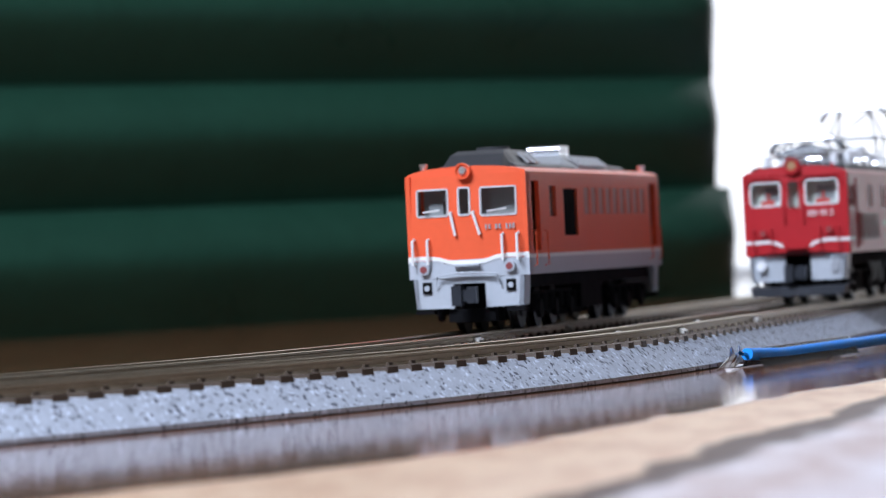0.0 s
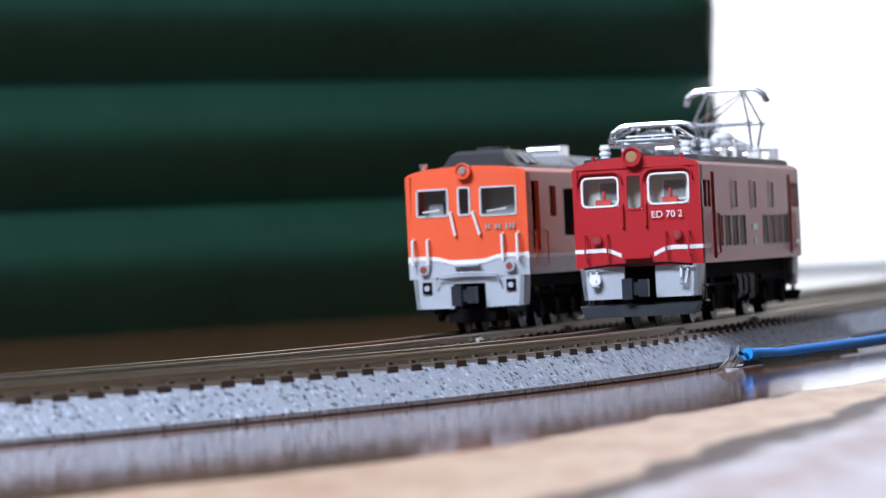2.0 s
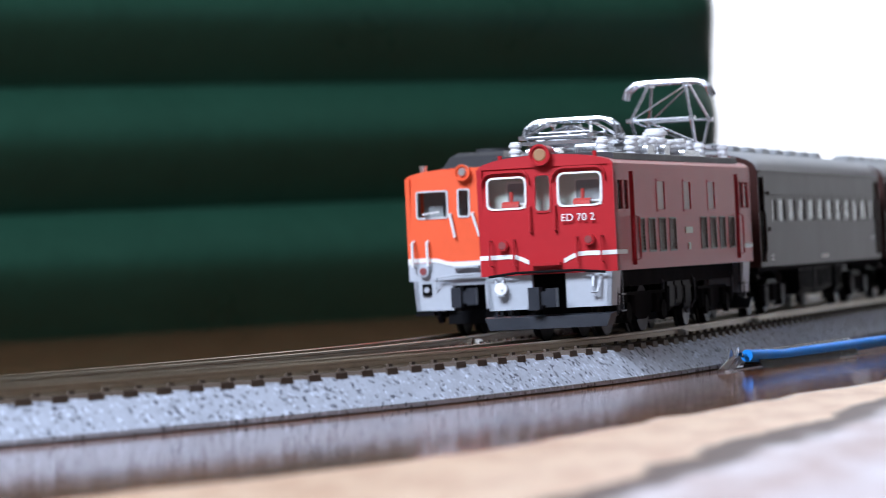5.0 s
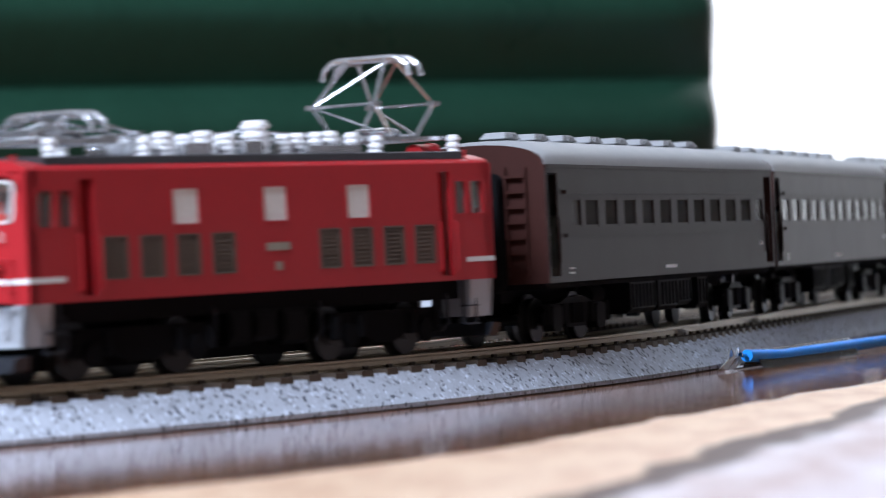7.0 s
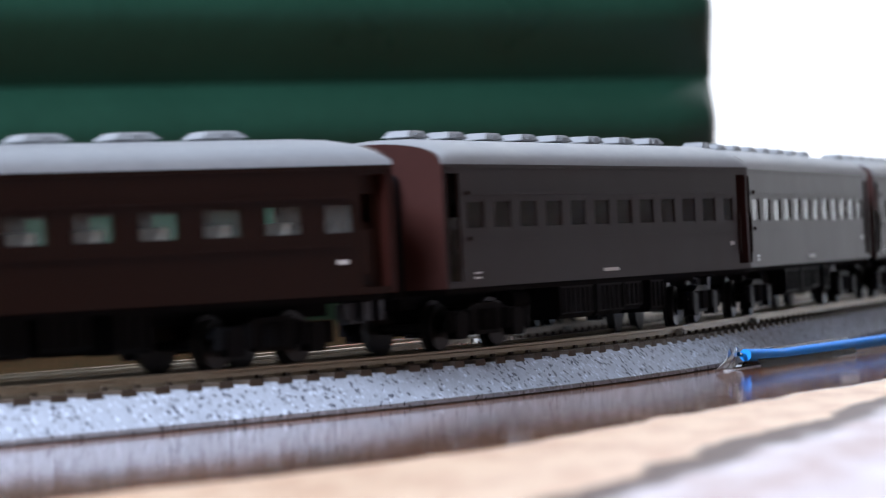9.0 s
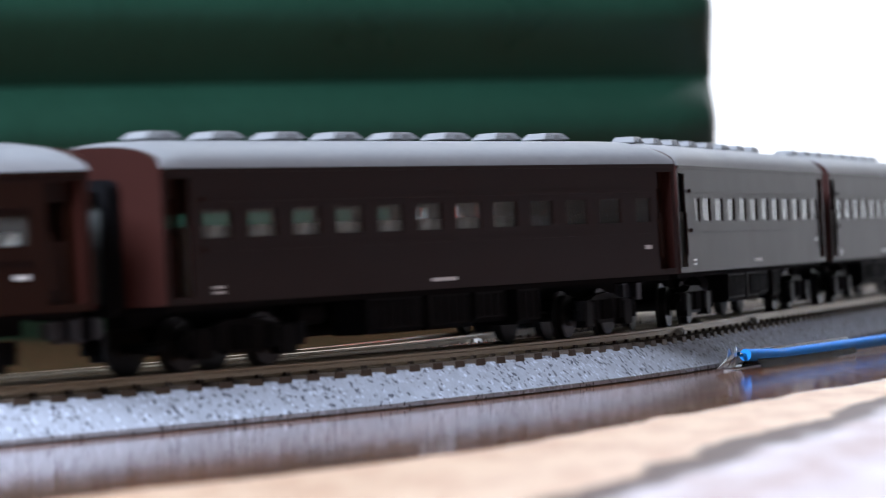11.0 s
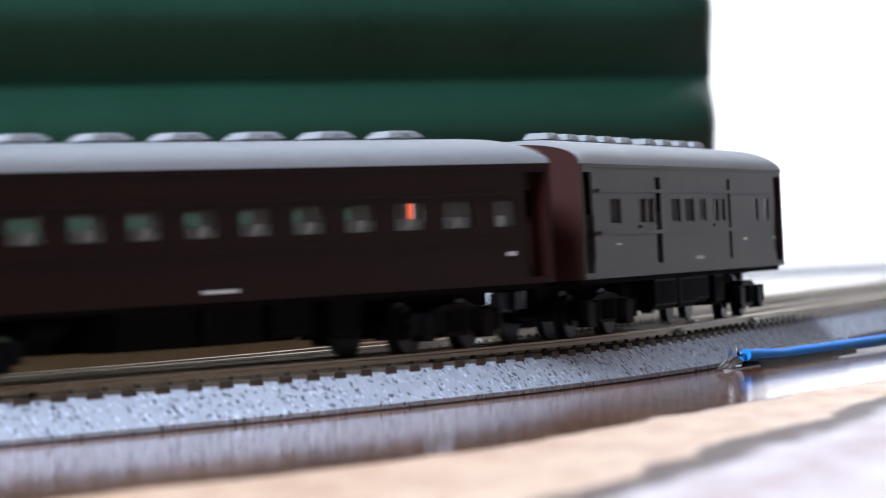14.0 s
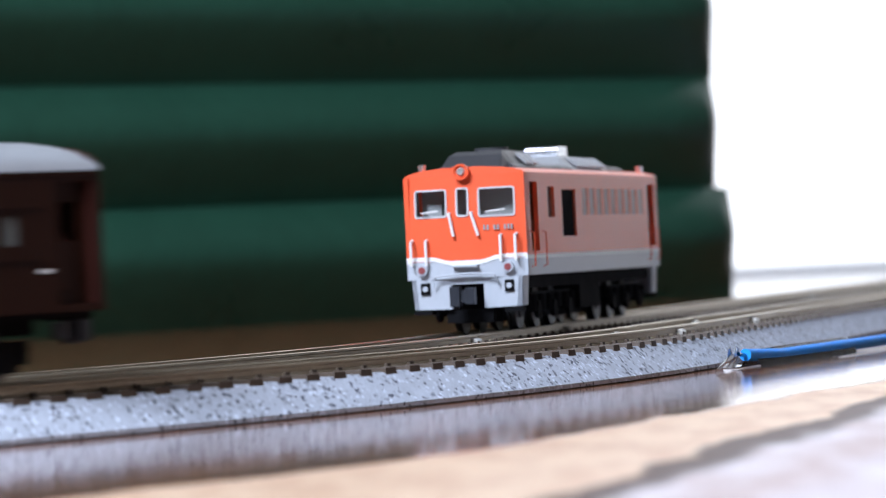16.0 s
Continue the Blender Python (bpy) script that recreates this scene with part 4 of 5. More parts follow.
        for s, zz in ((-1, 12.7), (1, 13.0)):
            bm = bmesh.new()
            cyl(bm, (e - n * 0.9, s * 5.9, zz), 0.75, n * 1.3, "x", 14)
            tl = part("tail_lamp", bm, M_CRIMSON, front)
            part("lens", made(cyl, (e + n * 0.4, s * 5.9, zz), 0.5, n * 0.1, "x", 14), M_REDLENS, tl, "red lens")
        for y in (-7.6, -4.3, 4.3, 7.6):
            handrail(front, [(e - n * 0.8, y, 10.0), (e + n * 0.6, y, 10.0), (e + n * 0.6, y, 13.4), (e - n * 0.8, y, 13.4)], 0.14, M_CRIMSON)
        for y in (-1.9, 1.5):
            handrail(front, [(e, y, 14.2), (e + n * 0.5, y, 14.4), (e + n * 0.3, y, 17.6), (e - n * 0.4, y, 17.8)], 0.16, M_CRIMSON)
        for y in (-6.4, 6.6):
            part("whistle", made(cyl, (e - n * 2.6, y, 23.2), 0.3, 1.5, "z", 8), M_CRIMSON, front)
        # grey skirt and plough
        bm = bmesh.new()
        vs = []
        for s in (-1, 1):
            vs += loft(bm, [[(x, s * 2.3, z0), (x, s * 8.7, z0), (x, s * (8.3), 4.1), (x, s * 2.3, 4.1)] for x in (e - n * 1.4, e - n * 0.7)])
            vs += loft(bm, [[(x, s * 8.7, z0), (x, s * 8.0, z0), (x, s * 7.7, 4.1), (x, s * 8.3, 4.1)] for x in (e - n * (5.5 if 1 else 0), e - n * 0.7)])
        part("skirt", bm, M_GREY, loco, "light grey front skirt")
        bm = bmesh.new()
        tube(bm, [(e + n * 0.1, -8.0, 8.6), (e + n * 0.4, -4.2, 9.0), (e + n * 0.4, 4.2, 9.0), (e + n * 0.1, 8.0, 8.6)], 0.2)
        part("brake_hose_rail", bm, M_BLACK, loco, "black hand rail under the body")
        for s in (-1, 1):
            bm = bmesh.new()
            tube(bm, [(e - n * 0.4, s * 6.2, 8.3), (e + n * 0.3, s * 6.2, 6.8), (e + n * 0.2, s * 6.0, 6.0), (e + n * 0.3, s * 6.8, 6.0), (e - n * 0.4, s * 7.2, 8.3)], 0.22)
            part("jumper_hose", bm, M_GREY, loco)
        if n > 0:
            part("jumper_plug", made(cyl, (e - 0.5, -6.4, 7.0), 0.85, 0.9, "x", 14), M_INSUL, loco, "white jumper socket cover")
        bm = bmesh.new()
        loft(bm, [[(e - n * 1.2, -8.9, 3.3), (e + n * 0.8, -8.6, 3.1), (e + n * 1.8, 0, 3.1), (e + n * 0.8, 8.6, 3.1), (e - n * 1.2, 8.9, 3.3)], [(e - n * 1.6, -8.4, 1.7), (e + n * 0.9, -8.0, 1.5), (e + n * 2.0, 0, 1.5), (e + n * 0.9, 8.0, 1.5), (e - n * 1.6, 8.4, 1.7)]])
        part("plough", bm, M_PLOUGH, loco, "black pilot plough")
        coupler(loco, e - n * 0.6, n)
        # seat and control stand seen through the panes
        bm = bmesh.new()
        for y in (-4.8, 5.0):
            prism_y(bm, [(e - n * 1.5, 17.4), (e - n * 2.6, 17.4), (e - n * 2.4, 18.3), (e - n * 2.1, 18.5), (e - n * 1.6, 18.2)], y - 1.4, y + 0.9)
            tube(bm, [(e - n * 2.1, y - 0.2, 18.2), (e - n * 2.0, y - 0.1, 19.8)], 0.26)
        part("control_stand", bm, M_STAND, loco, "small red control stand", smooth=False)
        bm = bmesh.new()
        box(bm, *sorted((e - n * 4.0, e - n * 3.6)), -8.4, 8.4, 9, 22.6)
        bulk = part("bulkhead", bm, M_CABIN, loco, "grey-green cab bulkhead", smooth=False)
        for y in (-4.2, 5.2):
            bm = bmesh.new()
            ring_frame(bm, rounded(y - 1.9, y + 1.9, 18.0, 21.2, 0.4, 3), rounded(y - 1.6, y + 1.6, 18.3, 20.9, 0.3, 3), e - n * 3.6, e - n * 3.35, "x")
            part("inner_frame", bm, M_WHITE, bulk, "white frame of the rear cab window")
            part("inner_pane", made(box, *sorted((e - n * 3.6, e - n * 3.52)), y - 1.6, y + 1.6, 18.3, 20.9), M_ROOF, bulk, smooth=False)
    # roof gear
    for x, y, r, h in ((18, 4.6, 1.2, 2.6), (17, -3.0, 1.2, 2.4), (14.5, 4.8, 1.4, 2.9), (11.5, 0.5, 1.5, 2.6), (10.5, 4.8, 1.3, 2.6), (7.0, 4.6, 1.5, 3.0), (5.0, -1.5, 1.7, 2.4), (3.0, 4.9, 1.3, 2.7), (0.0, 2.0, 1.6, 2.6), (-3.2, 4.4, 1.8, 4.2), (-5.5, -2.5, 1.4, 2.6), (-8, 4.8, 1.2, 2.5), (-11, 4.6, 1.3, 2.7), (-13.0, -2.0, 1.1, 2.6), (-14.4, 4.8, 1.1, 2.8), (-17.4, 4.6, 1.2, 2.9), (-20.0, 3.0, 1.0, 2.4), (-21.5, 4.9, 1.0, 2.7)):
        bm = bmesh.new()
        ribbed(bm, x, y, 24.3, h, r, 4)
        part("insulator", bm, M_INSUL, loco, "white ribbed roof insulator")
    for x0, x1, y0, y1, h in ((12, 20, -1.6, 1.2, 2.1), (2.5, 8, -5.2, -3.4, 1.9), (-9.5, -6.8, -0.9, 1.6, 2.2), (8.6, 13.2, 6.2, 7.0, 1.6), (-1.4, 2.0, 6.0, 6.9, 1.8), (-20.5, -10, 6.3, 7.0, 1.2)):
        bm = bmesh.new()
        prism_y(bm, rounded(x0, x1, 24.2, 24.2 + h, 0.4, 2), y0, y1)
        part("roof_switch", bm, M_CHROME, loco, "bright plated roof switch")
    bm = bmesh.new()
    tube(bm, [(20, -4, 26.4), (8, -2.2, 26.7), (-2, -2.5, 26.6), (-18, -3.4, 26.5)], 0.22)
    tube(bm, [(20, 3.0, 26.5), (9, 3.2, 26.6), (-3.5, 3.0, 27.4), (-18, 3.4, 26.5)], 0.22)
    part("busbar", bm, M_CHROME, loco, "bright roof busbars")
    pantograph(loco, 27.5, False, 29.4)
    pantograph(loco, -33.0, True, 36.2)
    bm = bmesh.new()
    box(bm, -L + 6, L - 6, -7.2, 7.2, 6.4, z0 - 0.02)
    box(bm, -8, 8, -5.0, 5.0, 2.8, 6.4)
    part("underframe", bm, M_BLACK, loco, "black underframe", smooth=False)
    part("motor_block", made(box, -L + 9, L - 9, -3.2, 3.2, 1.3, 6.4), M_BLACK, loco, smooth=False)
    for s in (1, -1):
        for a, b, lo in ((3.4, 7.4, 2.6), (-1.6, 2.6, 3.0), (-7.4, -2.6, 2.4)):
            bm = bmesh.new()
            prism_x(bm, [(s * 5.0, 6.6), (s * 7.5, 6.6), (s * 7.5, lo + 0.5), (s * 7.0, lo), (s * 5.0, lo)], a, b)
            box(bm, a + 0.4, b - 0.4, *sorted((s * 7.5, s * 7.7)), lo + 1.0, 6.0)
            part("equipment_box", bm, M_BOGIE, loco, smooth=False)
        for x in (36.0, 10.0, -10.0, -36.0):
            part("pipe", made(tube, [(x, s * 6.9, 7.6), (x, s * 7.5, 6.6), (x, s * 7.5, 3.6), (x + 0.8, s * 7.0, 2.6)], 0.2, 6), M_PLOUGH, loco, "thin dark pipe")
        for x in (39.5, -39.5):
            bm = bmesh.new()
            for k in (-1.3, 1.3):
                box(bm, x + k - 0.12, x + k + 0.12, *sorted((s * 8.2, s * 8.5)), 3.2, 8.8)
            for z in (3.2, 5.4):
                box(bm, x - 1.3, x + 1.3, *sorted((s * 7.9, s * 8.9)), z, z + 0.2)
            part("cab_steps", bm, M_PLOUGH, loco, "black cab steps", smooth=False)
    bogie(loco, 22.5, 17, 3.2, "b")
    bogie(loco, -22.5, 17, 3.2, "b")
    return loco


def diesel_locomotive():
    L, w, z0, zs, z1 = 104.7 / 2, HW, 8.2, 11.3, 23.7
    loco = thing("diesel_locomotive", "orange-red and grey diesel locomotive model standing on the far track", "locomotive")
    dark = [(15.6, 25.6, 13.9, 21.2)]
    vents = [(10.5 - 5.6 * k - 3.9, 10.5 - 5.6 * k, 17.2, 21.4) for k in range(9)]
    cabw = [(31.0, 35.6, 16.9, 21.6)]
    ddoors = [(42.6, 48.0, 11.8, 22.3), (-48.0, -42.6, 11.8, 22.3)]
    for s in (1, -1):
        bm = bmesh.new()
        wall(bm, -L + 1, L - 1, *sorted((s * w, s * (w - 0.7))), zs, z1, dark + vents + cabw + ddoors, "y")
        body = part("side_wall", bm, M_ORANGE, loco, smooth=False)
        for a, b, za, zb in ddoors:
            bm = bmesh.new()
            wall(bm, a - 0.2, b + 0.2, *sorted((s * (w - 2.0), s * (w - 1.5))), za - 0.2, zb + 0.2, [(a + 1.4, b - 1.4, 17.2, 21.2)], "y")
            door = part("cab_door", bm, M_ORANGE, body, "recessed orange-red cab door", smooth=False)
            part("window_pane", made(box, a + 1.4, b - 1.4, *sorted((s * (w - 1.85), s * (w - 1.7))), 17.2, 21.2), M_GREYWIN, door, smooth=False)
        low = bmesh.new()
        box(low, -L + 1, L - 1, *sorted((s * w, s * (w - 0.7))), z0, zs - 0.6)
        part("lower_side", low, M_GREY, loco, "grey lower body side", smooth=False)
        part("stripe", made(box, -L + 1, L - 1, *sorted((s * (w + 0.03), s * (w - 0.7))), zs - 0.6, zs), M_WHITE, loco, "white waist stripe", smooth=False)
        for a, b, za, zb in dark:
            bm = bmesh.new()
            box(bm, a, b, *sorted((s * (w - 0.6), s * (w - 0.45))), za, zb)
            for k in range(12):
                box(bm, a + 0.3, b - 0.3, *sorted((s * (w - 0.45), s * (w - 0.2))), za + 0.2 + 0.6 * k, za + 0.5 + 0.6 * k)
            part("radiator_grille", bm, M_BLACK, body, "black radiator grille", smooth=False)
        for a, b, za, zb in vents:
            bm = bmesh.new()
            box(bm, a, b, *sorted((s * (w - 0.4), s * (w - 0.2))), za, zb)
            for k in range(8):
                box(bm, a + 0.2, b - 0.2, *sorted((s * (w - 0.2), s * (w - 0.03))), za + 0.06 + 0.52 * k, za + 0.46 + 0.52 * k)
            part("filter_louvre", bm, M_FILTER, body, "dusty grey-pink filter louvre", smooth=False)
        for a, b, za, zb in cabw:
            part("window_pane", made(box, a, b, *sorted((s * (w - 0.6), s * (w - 0.5))), za, zb), M_GREYWIN, body, smooth=False)
        for x in (40.6, 48.6, -48.6, -40.8):
            handrail(body, [(x, s * w, 9.4), (x, s * (w + 0.6), 9.6), (x, s * (w + 0.6), 14.6), (x, s * w, 14.8)], 0.10, M_ORANGE)
    bm = bmesh.new()
    prism_x(bm, arch(w, z1 - 0.05, 1.3, 16, 2.0), -L + 1.6, L - 1.6)
    part("roof", bm, M_ORANGE, loco, "orange-red low arched roof")
    bm = bmesh.new()
    prism_x(bm, arch(6.4, 24.2, 1.5, 12, 3.0), -L + 14, L - 9)
    part("roof_hood", bm, M_DARKROOF, loco, "dark grey roof hood")
    def hood(name, secs, mat, label):
        """A roof hood with sloping sides: sections of (x, half width below, half width above, top)."""
        return part(name, made(loft, [[(x, b, 24.6), (x, t, h), (x, -t, h), (x, -b, 24.6)] for x, b, t, h in secs]), mat, loco, label, smooth=False)

    ex = hood("exhaust_hood", [(47, 5.0, 4.4, 25.0), (43, 5.6, 4.2, 26.8), (40, 6.0, 3.6, 27.5), (25, 6.2, 3.4, 27.5), (21, 6.2, 4.4, 26.0)], M_DARKROOF, "dark rounded exhaust hood")
    for x in (28.5, 33.0):
        part("roof_pane", made(loft, [[(x - 1.4, 5.9, 25.3), (x + 1.4, 5.9, 25.3), (x + 1.4, 4.3, 26.9), (x - 1.4, 4.3, 26.9)], [(x - 1.4, 6.1, 25.5), (x + 1.4, 6.1, 25.5), (x + 1.4, 4.5, 27.1), (x - 1.4, 4.5, 27.1)]]), M_ROOF, ex, "pale grey roof pane", smooth=False)
    part("fan_cover", made(cyl, (32, 0, 27.5), 2.6, 0.6, "z", 18), M_DARKROOF, ex, "round dark fan cover")
    rad = hood("radiator_hood", [(4, 6.2, 4.4, 25.6), (1, 6.6, 3.8, 27.0), (-24, 6.6, 3.8, 26.9), (-28, 6.2, 4.6, 25.2)], M_HOOD, "grey louvred radiator hood")
    for k in range(6):
        x = -2.2 - 3.9 * k
        part("roof_pane", made(loft, [[(x - 1.3, 6.4, 25.1), (x + 1.3, 6.4, 25.1), (x + 1.3, 4.5, 26.6), (x - 1.3, 4.5, 26.6)], [(x - 1.3, 6.6, 25.3), (x + 1.3, 6.6, 25.3), (x + 1.3, 4.7, 26.8), (x - 1.3, 4.7, 26.8)]]), M_ROOF, rad, "pale grey roof pane", smooth=False)
    bm = bmesh.new()
    prism_y(bm, rounded(-9.5, -2, 26.8, 28.7, 0.6, 3), -2.4, 2.9)
    part("silencer", bm, M_CHROME, loco, "bright silver silencer box on the roof")
    bend = (1.1, 0.08, 16.5)
    for n in (1, -1):
        e = n * L
        wy = [(-7.7, -2.6, 17.5, 21.7), (-1.1, 0.8, 17.5, 21.8), (2.3, 7.8, 17.3, 21.7)]
        bm = bmesh.new()
        vs = wall(bm, -w, w, *sorted((e, e - n * 0.8)), 10.9, z1, wy, "x", CUTS)
        crown = [(q, z1 - 0.02 + 1.3 * math.sqrt(max(0, 1 - (q / w) ** 2))) for q in CUTS]
        vs += prism_x(bm, [(q, z1 - 0.03) for q in CUTS[1:-1][::-1]] + crown, *(e - n * 2.4, e))
        for s in (-1, 1):
            vs += box(bm, *sorted((e - n * 1.7, e - n * 0.2)), *sorted((s * w, s * (w - 0.75))), zs, z1 + 0.03)
        bent(vs, n, *bend)
        front = part("cab_front", bm, M_ORANGE, loco, "orange-red cab front")
        bm = bmesh.new()
        vs = wall(bm, -w, w, *sorted((e, e - n * 0.8)), z0, 10.9, [], "x", CUTS)
        for s in (-1, 1):
            vs += box(bm, *sorted((e - n * 1.7, e - n * 0.2)), *sorted((s * w, s * (w - 0.75))), z0, zs)
            vs += loft(bm, [[(x, s * 2.4, 10.9), (x, s * 9.34, 10.9), (x, s * 9.34, 11.15), (x, s * 4.0, 11.05)] for x in (e - n * 0.5, e + n * 0.05)])
        bent(vs, n, *bend)
        part("lower_front", bm, M_GREY, loco, "light grey lower cab front")
        bm = bmesh.new()
        vs = []
        line = [(-9.37, 11.3), (-6.0, 11.3), (-4.4, 11.1), (-3.2, 10.7), (-2.2, 10.5), (0, 10.45), (2.2, 10.5), (3.2, 10.7), (4.4, 11.1), (6.0, 11.3), (9.37, 11.3)]
        for (ya, za), (yb, zb) in zip(line, line[1:]):
            vs += loft(bm, [[(x, ya, za - 0.32), (x, yb, zb - 0.32), (x, yb, zb + 0.32), (x, ya, za + 0.32)] for x in (e - n * 0.1, e + n * 0.12)])
        bent(vs, n, *bend)
        part("stripe", bm, M_WHITE, front, "white waist stripe dipping to the middle")
        for y0, y1, za, zb in wy:
            cab_window(front, n, e, y0 - 0.05, y1 + 0.05, za - 0.05, zb + 0.05, 0.5, M_TRIM, bend, M_GLAZE)
            if y1 - y0 > 3:
                part("wiper", made(tube, [(e + n * 0.3, y0 + 1.2, za + 0.7), (e + n * 0.3, y1 - 1.3, za + 1.0)], 0.12, 5), M_WHITE, front, "white window wiper")
        bm = bmesh.new()
        cyl(bm, (e - n * 2.6, 0, 24.2), 1.0, n * 2.9, "x", 20)
        ring_frame(bm, [(1.22 * math.cos(a / 20 * 6.2832), 24.2 + 1.22 * math.sin(a / 20 * 6.2832)) for a in range(20)], [(0.98 * math.cos(a / 20 * 6.2832), 24.2 + 0.98 * math.sin(a / 20 * 6.2832)) for a in range(20)], e - n * 0.3, e + n * 0.6, "x")
        lamp = part("headlight", bm, M_ORANGE, front, "round orange-red headlight housing")
        part("lens", made(cyl, (e - n * 0.2, 0, 24.2), 1.0, n * 0.95, "x", 20, 0.45), M_CLEARLAMP, lamp, "clear unlit lens")
        for y in (-6.8, 6.5):
            bm = bmesh.new()
            cyl(bm, (e - n * 1.0, y, 9.65), 0.85, n * 1.3, "x", 16)
            tl = part("tail_lamp", bm, M_GREY, front)
            part("lens", made(cyl, (e + n * 0.3, y, 9.65), 0.55, n * 0.12, "x", 14), M_REDLENS, tl, "red lens")
        for y, za, zb, lean in ((-8.3, 10.4, 14.2, 0), (-6.0, 10.4, 14.2, 0), (5.6, 10.6, 14.6, 0), (7.9, 10.6, 14.6, 0), (-2.1, 14.6, 18.2, 0.5), (1.4, 14.6, 18.2, 0.8)):
            handrail(front, [(e - n * 0.8, y + lean, za), (e + n * 0.5, y + lean, za), (e + n * 0.5, y - lean * 0.2, zb - 0.2), (e - n * 0.8, y - lean * 0.2, zb)], 0.22, M_WHITE)
        part("step_plate", made(box, *sorted((e - n * 0.2, e + n * 1.2)), -2.0, 2.0, 9.9, 10.2), M_GREY, front, smooth=False)
        for k in range(9):
            if k in (2, 5):
                continue
            y = 3.0 + 0.52 * k
            part("number_bar", made(box, *sorted((e - n * 0.4 - n * 0.2 * (y > 5.5), e + n * 0.02 - n * 0.3 * (y > 5.5))), y, y + 0.26, 15.3, 16.05), M_HOOD, front, "plated number bar", smooth=False)
        bm = bmesh.new()
        for s in (-1, 1):
            loft(bm, [[(x, s * 2.5, z0), (x, s * 8.6, z0), (x, s * 8.3, 3.7), (x, s * 2.5, 3.6)] for x in (e - n * 1.3, e - n * 0.5)])
            loft(bm, [[(x, s * 8.6, z0), (x, s * 7.9, z0), (x, s * 7.6, 3.7), (x, s * 8.3, 3.7)] for x in (e - n * 4.4, e - n * 0.5)])
        box(bm, *sorted((e - n * 1.2, e - n * 0.5)), -2.5, 2.5, 7.3, z0)
        part("skirt", bm, M_GREY, loco, "light grey front skirt")
        for y in (-6.5, 6.5):
            p = part("jumper_socket", made(box, *sorted((e - n * 0.5, e - n * 0.2)), y - 0.7, y + 0.7, 5.9, 7.7), M_BLACK, loco, "black jumper socket", smooth=False)
            part("cap", made(cyl, (e - n * 0.2, y, 6.8), 0.42, n * 0.2, "x", 12), M_GREY, p, "grey cap")
        bm = bmesh.new()
        tube(bm, [(e, -5.0, 6.9), (e + n * 0.7, -4.6, 8.6), (e + n * 0.8, -1.6, 8.9), (e + n * 0.8, 1.6, 8.9), (e + n * 0.7, 4.6, 8.6), (e, 5.0, 6.9)], 0.17)
        part("coupling_lever", bm, M_GREY, loco, "grey coupling lever")
        bm = bmesh.new()
        box(bm, *sorted((e - n * 2.6, e - n * 0.3)), -8.4, -5.6, 2.9, 3.5)
        box(bm, *sorted((e - n * 2.6, e - n * 0.3)), 5.6, 8.4, 2.9, 3.5)
        box(bm, *sorted((e - n * 3.4, e - n * 1.4)), -3.6, 3.6, 1.5, 3.4)
        part("rail_guard", bm, M_BLACK, loco, "black rail guard", smooth=False)
        coupler(loco, e - n * 0.6, n)
        part("horn", made(cyl, (e - n * 3.0, -6.8 * n, 24.0), 0.45, 1.6, "z", 10, 0.7), M_CHROME, loco, "small plated roof horn")
        bm = bmesh.new()
        box(bm, *sorted((e - n * 4.6, e - n * 4.2)), -8.4, 8.4, 9, 23.0)
        part("bulkhead", bm, M_DASH, loco, "grey cab bulkhead", smooth=False)
        for y in (-5.2, 5.0):
            part("control_desk", made(loft, [[(e - n * 1.4, y - 2.6, z), (e - n * 3.4, y - 2.6, z), (e - n * 3.4, y + 2.6, z), (e - n * 1.4, y + 2.6, z)] for z in (14.0, 17.8)]), M_ROOF, loco, "pale control desk behind the windscreen", smooth=False)
        part("driver_seat", made(box, *sorted((e - n * 4.1, e - n * 3.5)), -6.4, -4.2, 17.0, 19.6), M_ROOF, loco, "grey seat back", smooth=False)
    bm = bmesh.new()
    box(bm, -L + 5, L - 5, -7.6, 7.6, 6.2, z0 - 0.02)
    box(bm, -8, 8, -7.6, 7.6, 2.4, 6.2)
    part("underframe", bm, M_BLACK, loco, "black underframe and fuel tank", smooth=False)
    part("motor_block", made(box, -L + 9, L - 9, -3.2, 3.2, 1.3, 6.2), M_BLACK, loco, smooth=False)
    bogie(loco, 28, 22, 3.2, "c")
    bogie(loco, -28, 22, 3.2, "c")
    return loco


electric = electric_locomotive()
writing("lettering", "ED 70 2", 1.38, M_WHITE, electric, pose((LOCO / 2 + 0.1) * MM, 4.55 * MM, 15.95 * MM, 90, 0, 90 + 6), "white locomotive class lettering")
diesel = diesel_locomotive()
diesel.matrix_basis = on_track(-15.7, 104.7, 60, SPACING)
first = coach("day")
second = coach("long")
mail = coach("mail")
cars = [first, second, copy_thing(second, Matrix()), copy_thing(first, Matrix()), copy_thing(second, Matrix()), mail]
# clear panes let the daylight in on every vehicle
for ob in bpy.data.objects:
    if ob.name.startswith("window_pane"):
        ob.visible_shadow = False

# ---------------------------------------------------------------- running
# seconds and how far the electric locomotive's nose has come along the track, mm
RUN = ((0.0, -136.0), (0.5, -86.0), (1.0, -41.8), (1.5, -10.7), (2.0, 5.2), (2.5, 6.5), (3.0, 6.6), (3.5, 6.8), (4.0, 15.3), (4.2, 21.0),
       (5.2, 65.0), (6.3, 127.6), (6.5, 141.6), (7.0, 178.7), (7.5, 217.5), (8.0, 261.0), (8.5, 300.5), (9.0, 344.0), (10.2, 458.0), (11.5, 585.8), (12.0, 639.9), (12.5, 693.5),
       (13.0, 749.8), (13.5, 804.5), (14.0, 859.0), (14.5, 915.0), (15.0, 971.0), (15.5, 1028.4), (16.0, 1087.8))
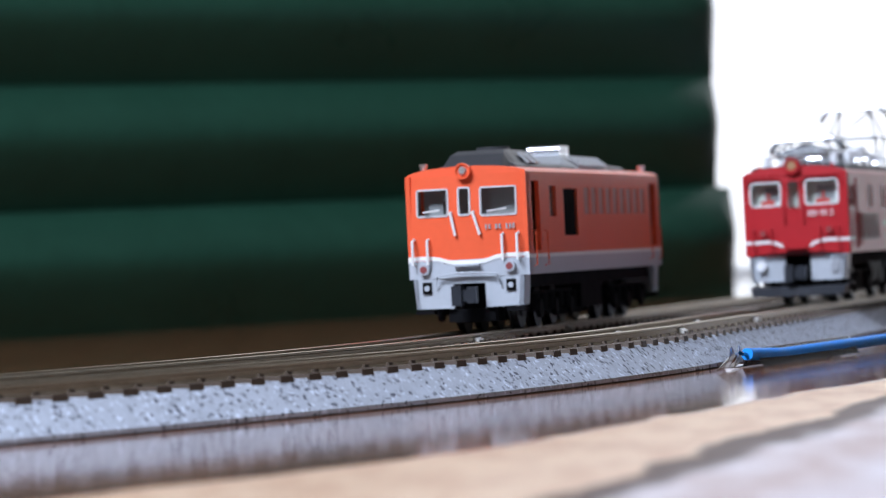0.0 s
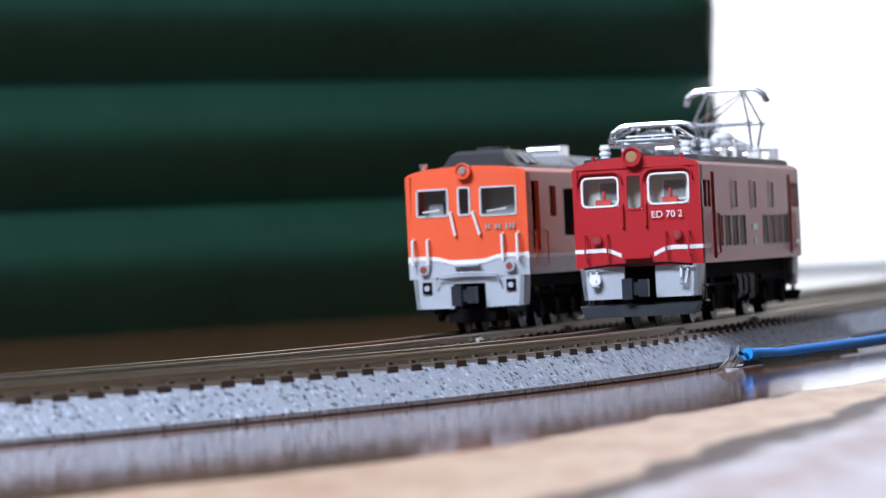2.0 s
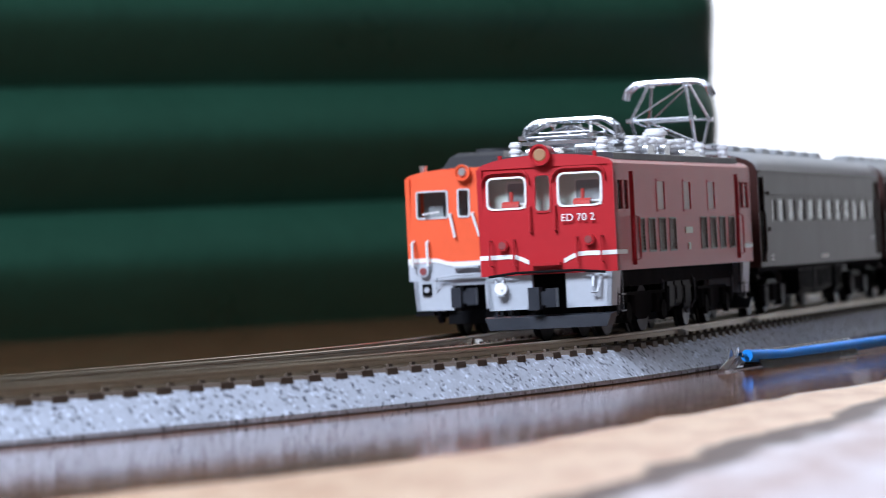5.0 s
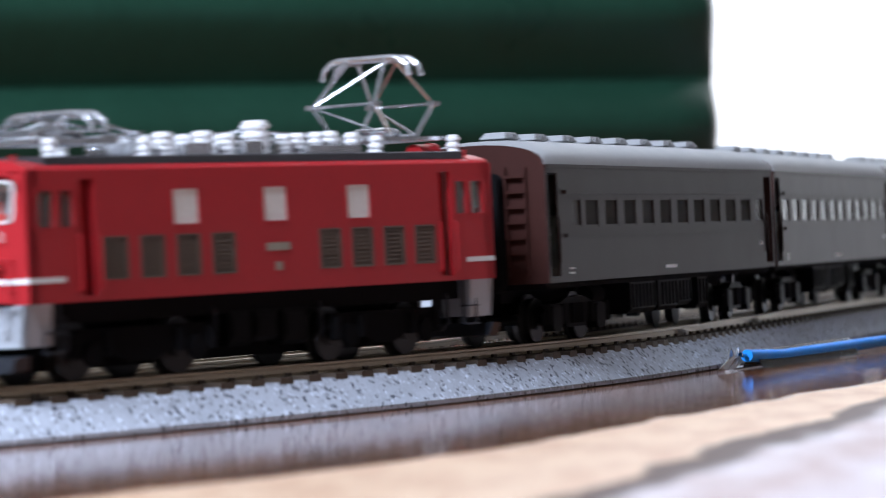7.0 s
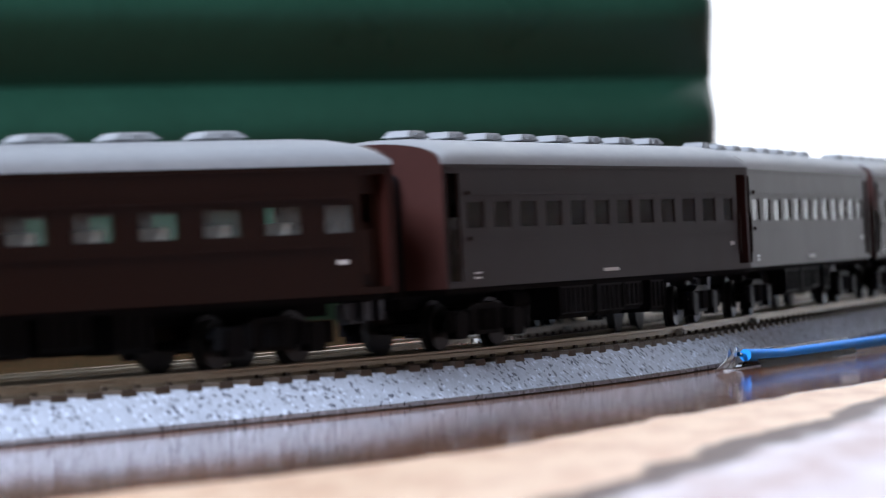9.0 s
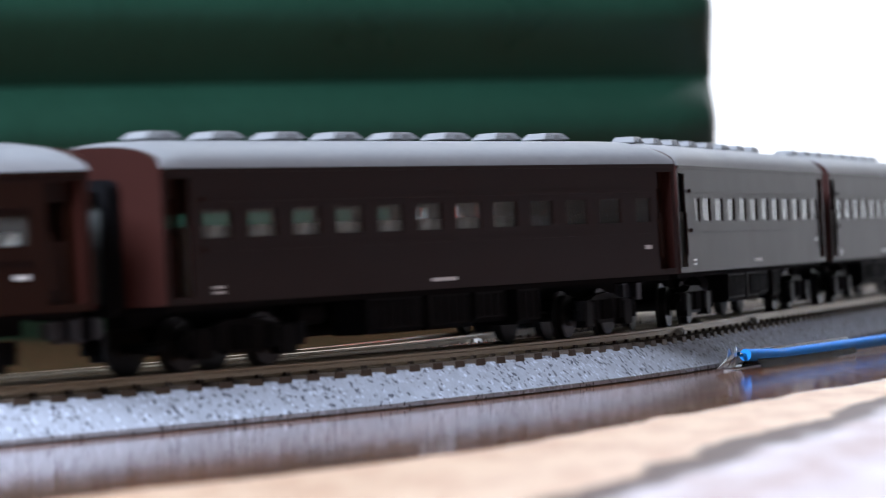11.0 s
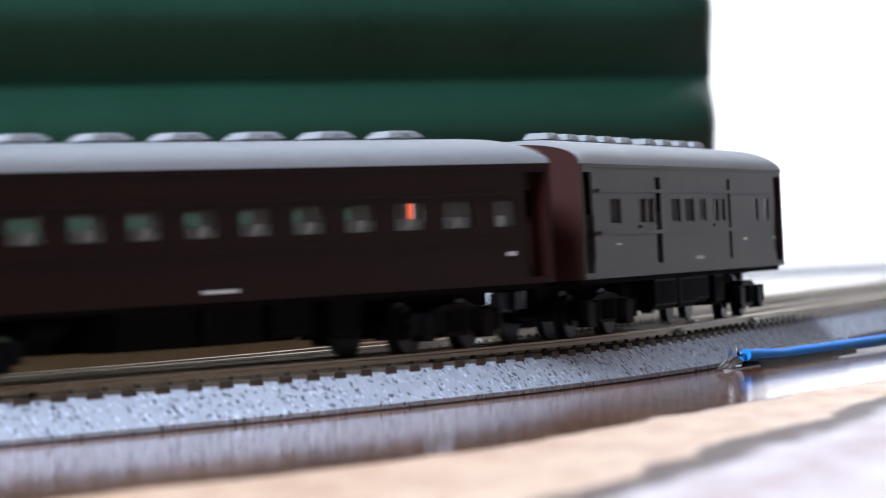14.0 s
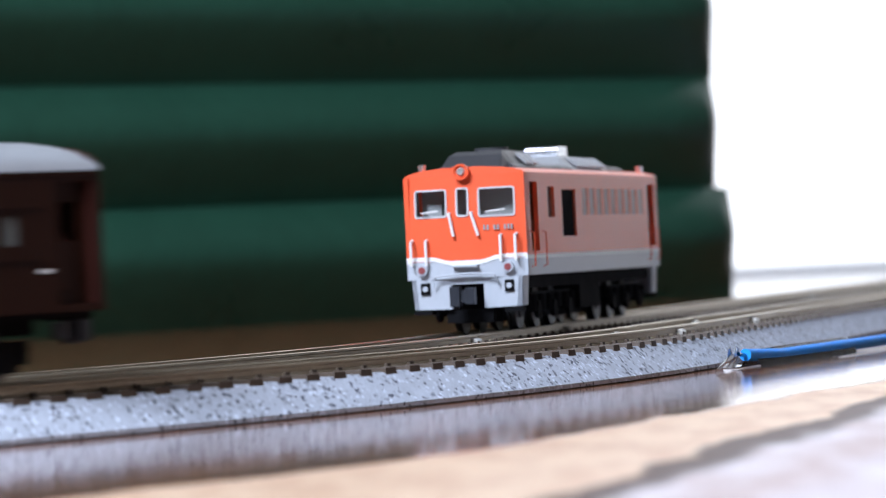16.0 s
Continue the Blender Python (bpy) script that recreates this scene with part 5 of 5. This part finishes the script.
# the same for the first coach before it is coupled on
WAIT = ((0.0, -335.0), (3.30, -335.0), (3.45, -333.0), (3.50, -325.0), (3.55, -265.0), (3.65, -125.0), (3.72, -92.0))


def along(rows, t):
    """Smooth, never overshooting interpolation of rows at t."""
    if t <= rows[0][0]:
        return rows[0][1]
    if t >= rows[-1][0]:
        return rows[-1][1]
    i = max(k for k in range(len(rows) - 1) if rows[k][0] <= t)

    def slope(k):
        if k <= 0 or k >= len(rows) - 1:
            a, b = (0, 1) if k <= 0 else (len(rows) - 2, len(rows) - 1)
            return (rows[b][1] - rows[a][1]) / (rows[b][0] - rows[a][0])
        h0, h1 = rows[k][0] - rows[k - 1][0], rows[k + 1][0] - rows[k][0]
        d0, d1 = (rows[k][1] - rows[k - 1][1]) / h0, (rows[k + 1][1] - rows[k][1]) / h1
        return 0.0 if d0 * d1 <= 0 else 3 * (h0 + h1) / ((2 * h1 + h0) / d0 + (h1 + 2 * h0) / d1)

    (t0, y0), (t1, y1) = rows[i], rows[i + 1]
    h = t1 - t0
    u = (t - t0) / h
    return y0 * (1 + 2 * u) * (1 - u) ** 2 + slope(i) * h * u * (1 - u) ** 2 + y1 * u * u * (3 - 2 * u) + slope(i + 1) * h * u * u * (u - 1)


def swing(car, fronts, length, pivots):
    """Turn each bogie of a vehicle to the track under its pivot. fronts: seconds and where the vehicle's nose stands."""
    for ob in [c for c in car.children if c.name.startswith("bogie")]:
        px = ob.matrix_basis.translation.x / MM
        rows = []
        for t, s in fronts:
            p1, p2 = (track(s - (length - k) / 2)[0] for k in (pivots, -pivots))
            body = p1 - p2
            d = track(s - length / 2 + px)[1]
            a = math.atan2(body.x * d.y - body.y * d.x, body.x * d.x + body.y * d.y)
            rows.append((t, pose(px * MM, 0, 0, 0, 0, math.degrees(a))))
        walk(ob, rows)


def motions():
    times = sorted({round(0.1 * k, 2) for k in range(161)} | {3.35, 3.45, 3.55, 3.65, 3.72})
    fronts = [(t, along(RUN, t)) for t in times]
    walk(electric, [(t, on_track(s, LOCO, 45)) for t, s in fronts])
    swing(electric, fronts, LOCO, 45)
    for k, car in enumerate(cars):
        fronts = []
        for t in times:
            lead = along(WAIT, t) if t < 3.72 else along(RUN, t) - LOCO - GAP_LOCO
            fronts.append((t, lead - k * (COACH + GAP)))
        walk(car, [(t, on_track(s, COACH, 91)) for t, s in fronts])
        swing(car, fronts, COACH, 91)


motions()
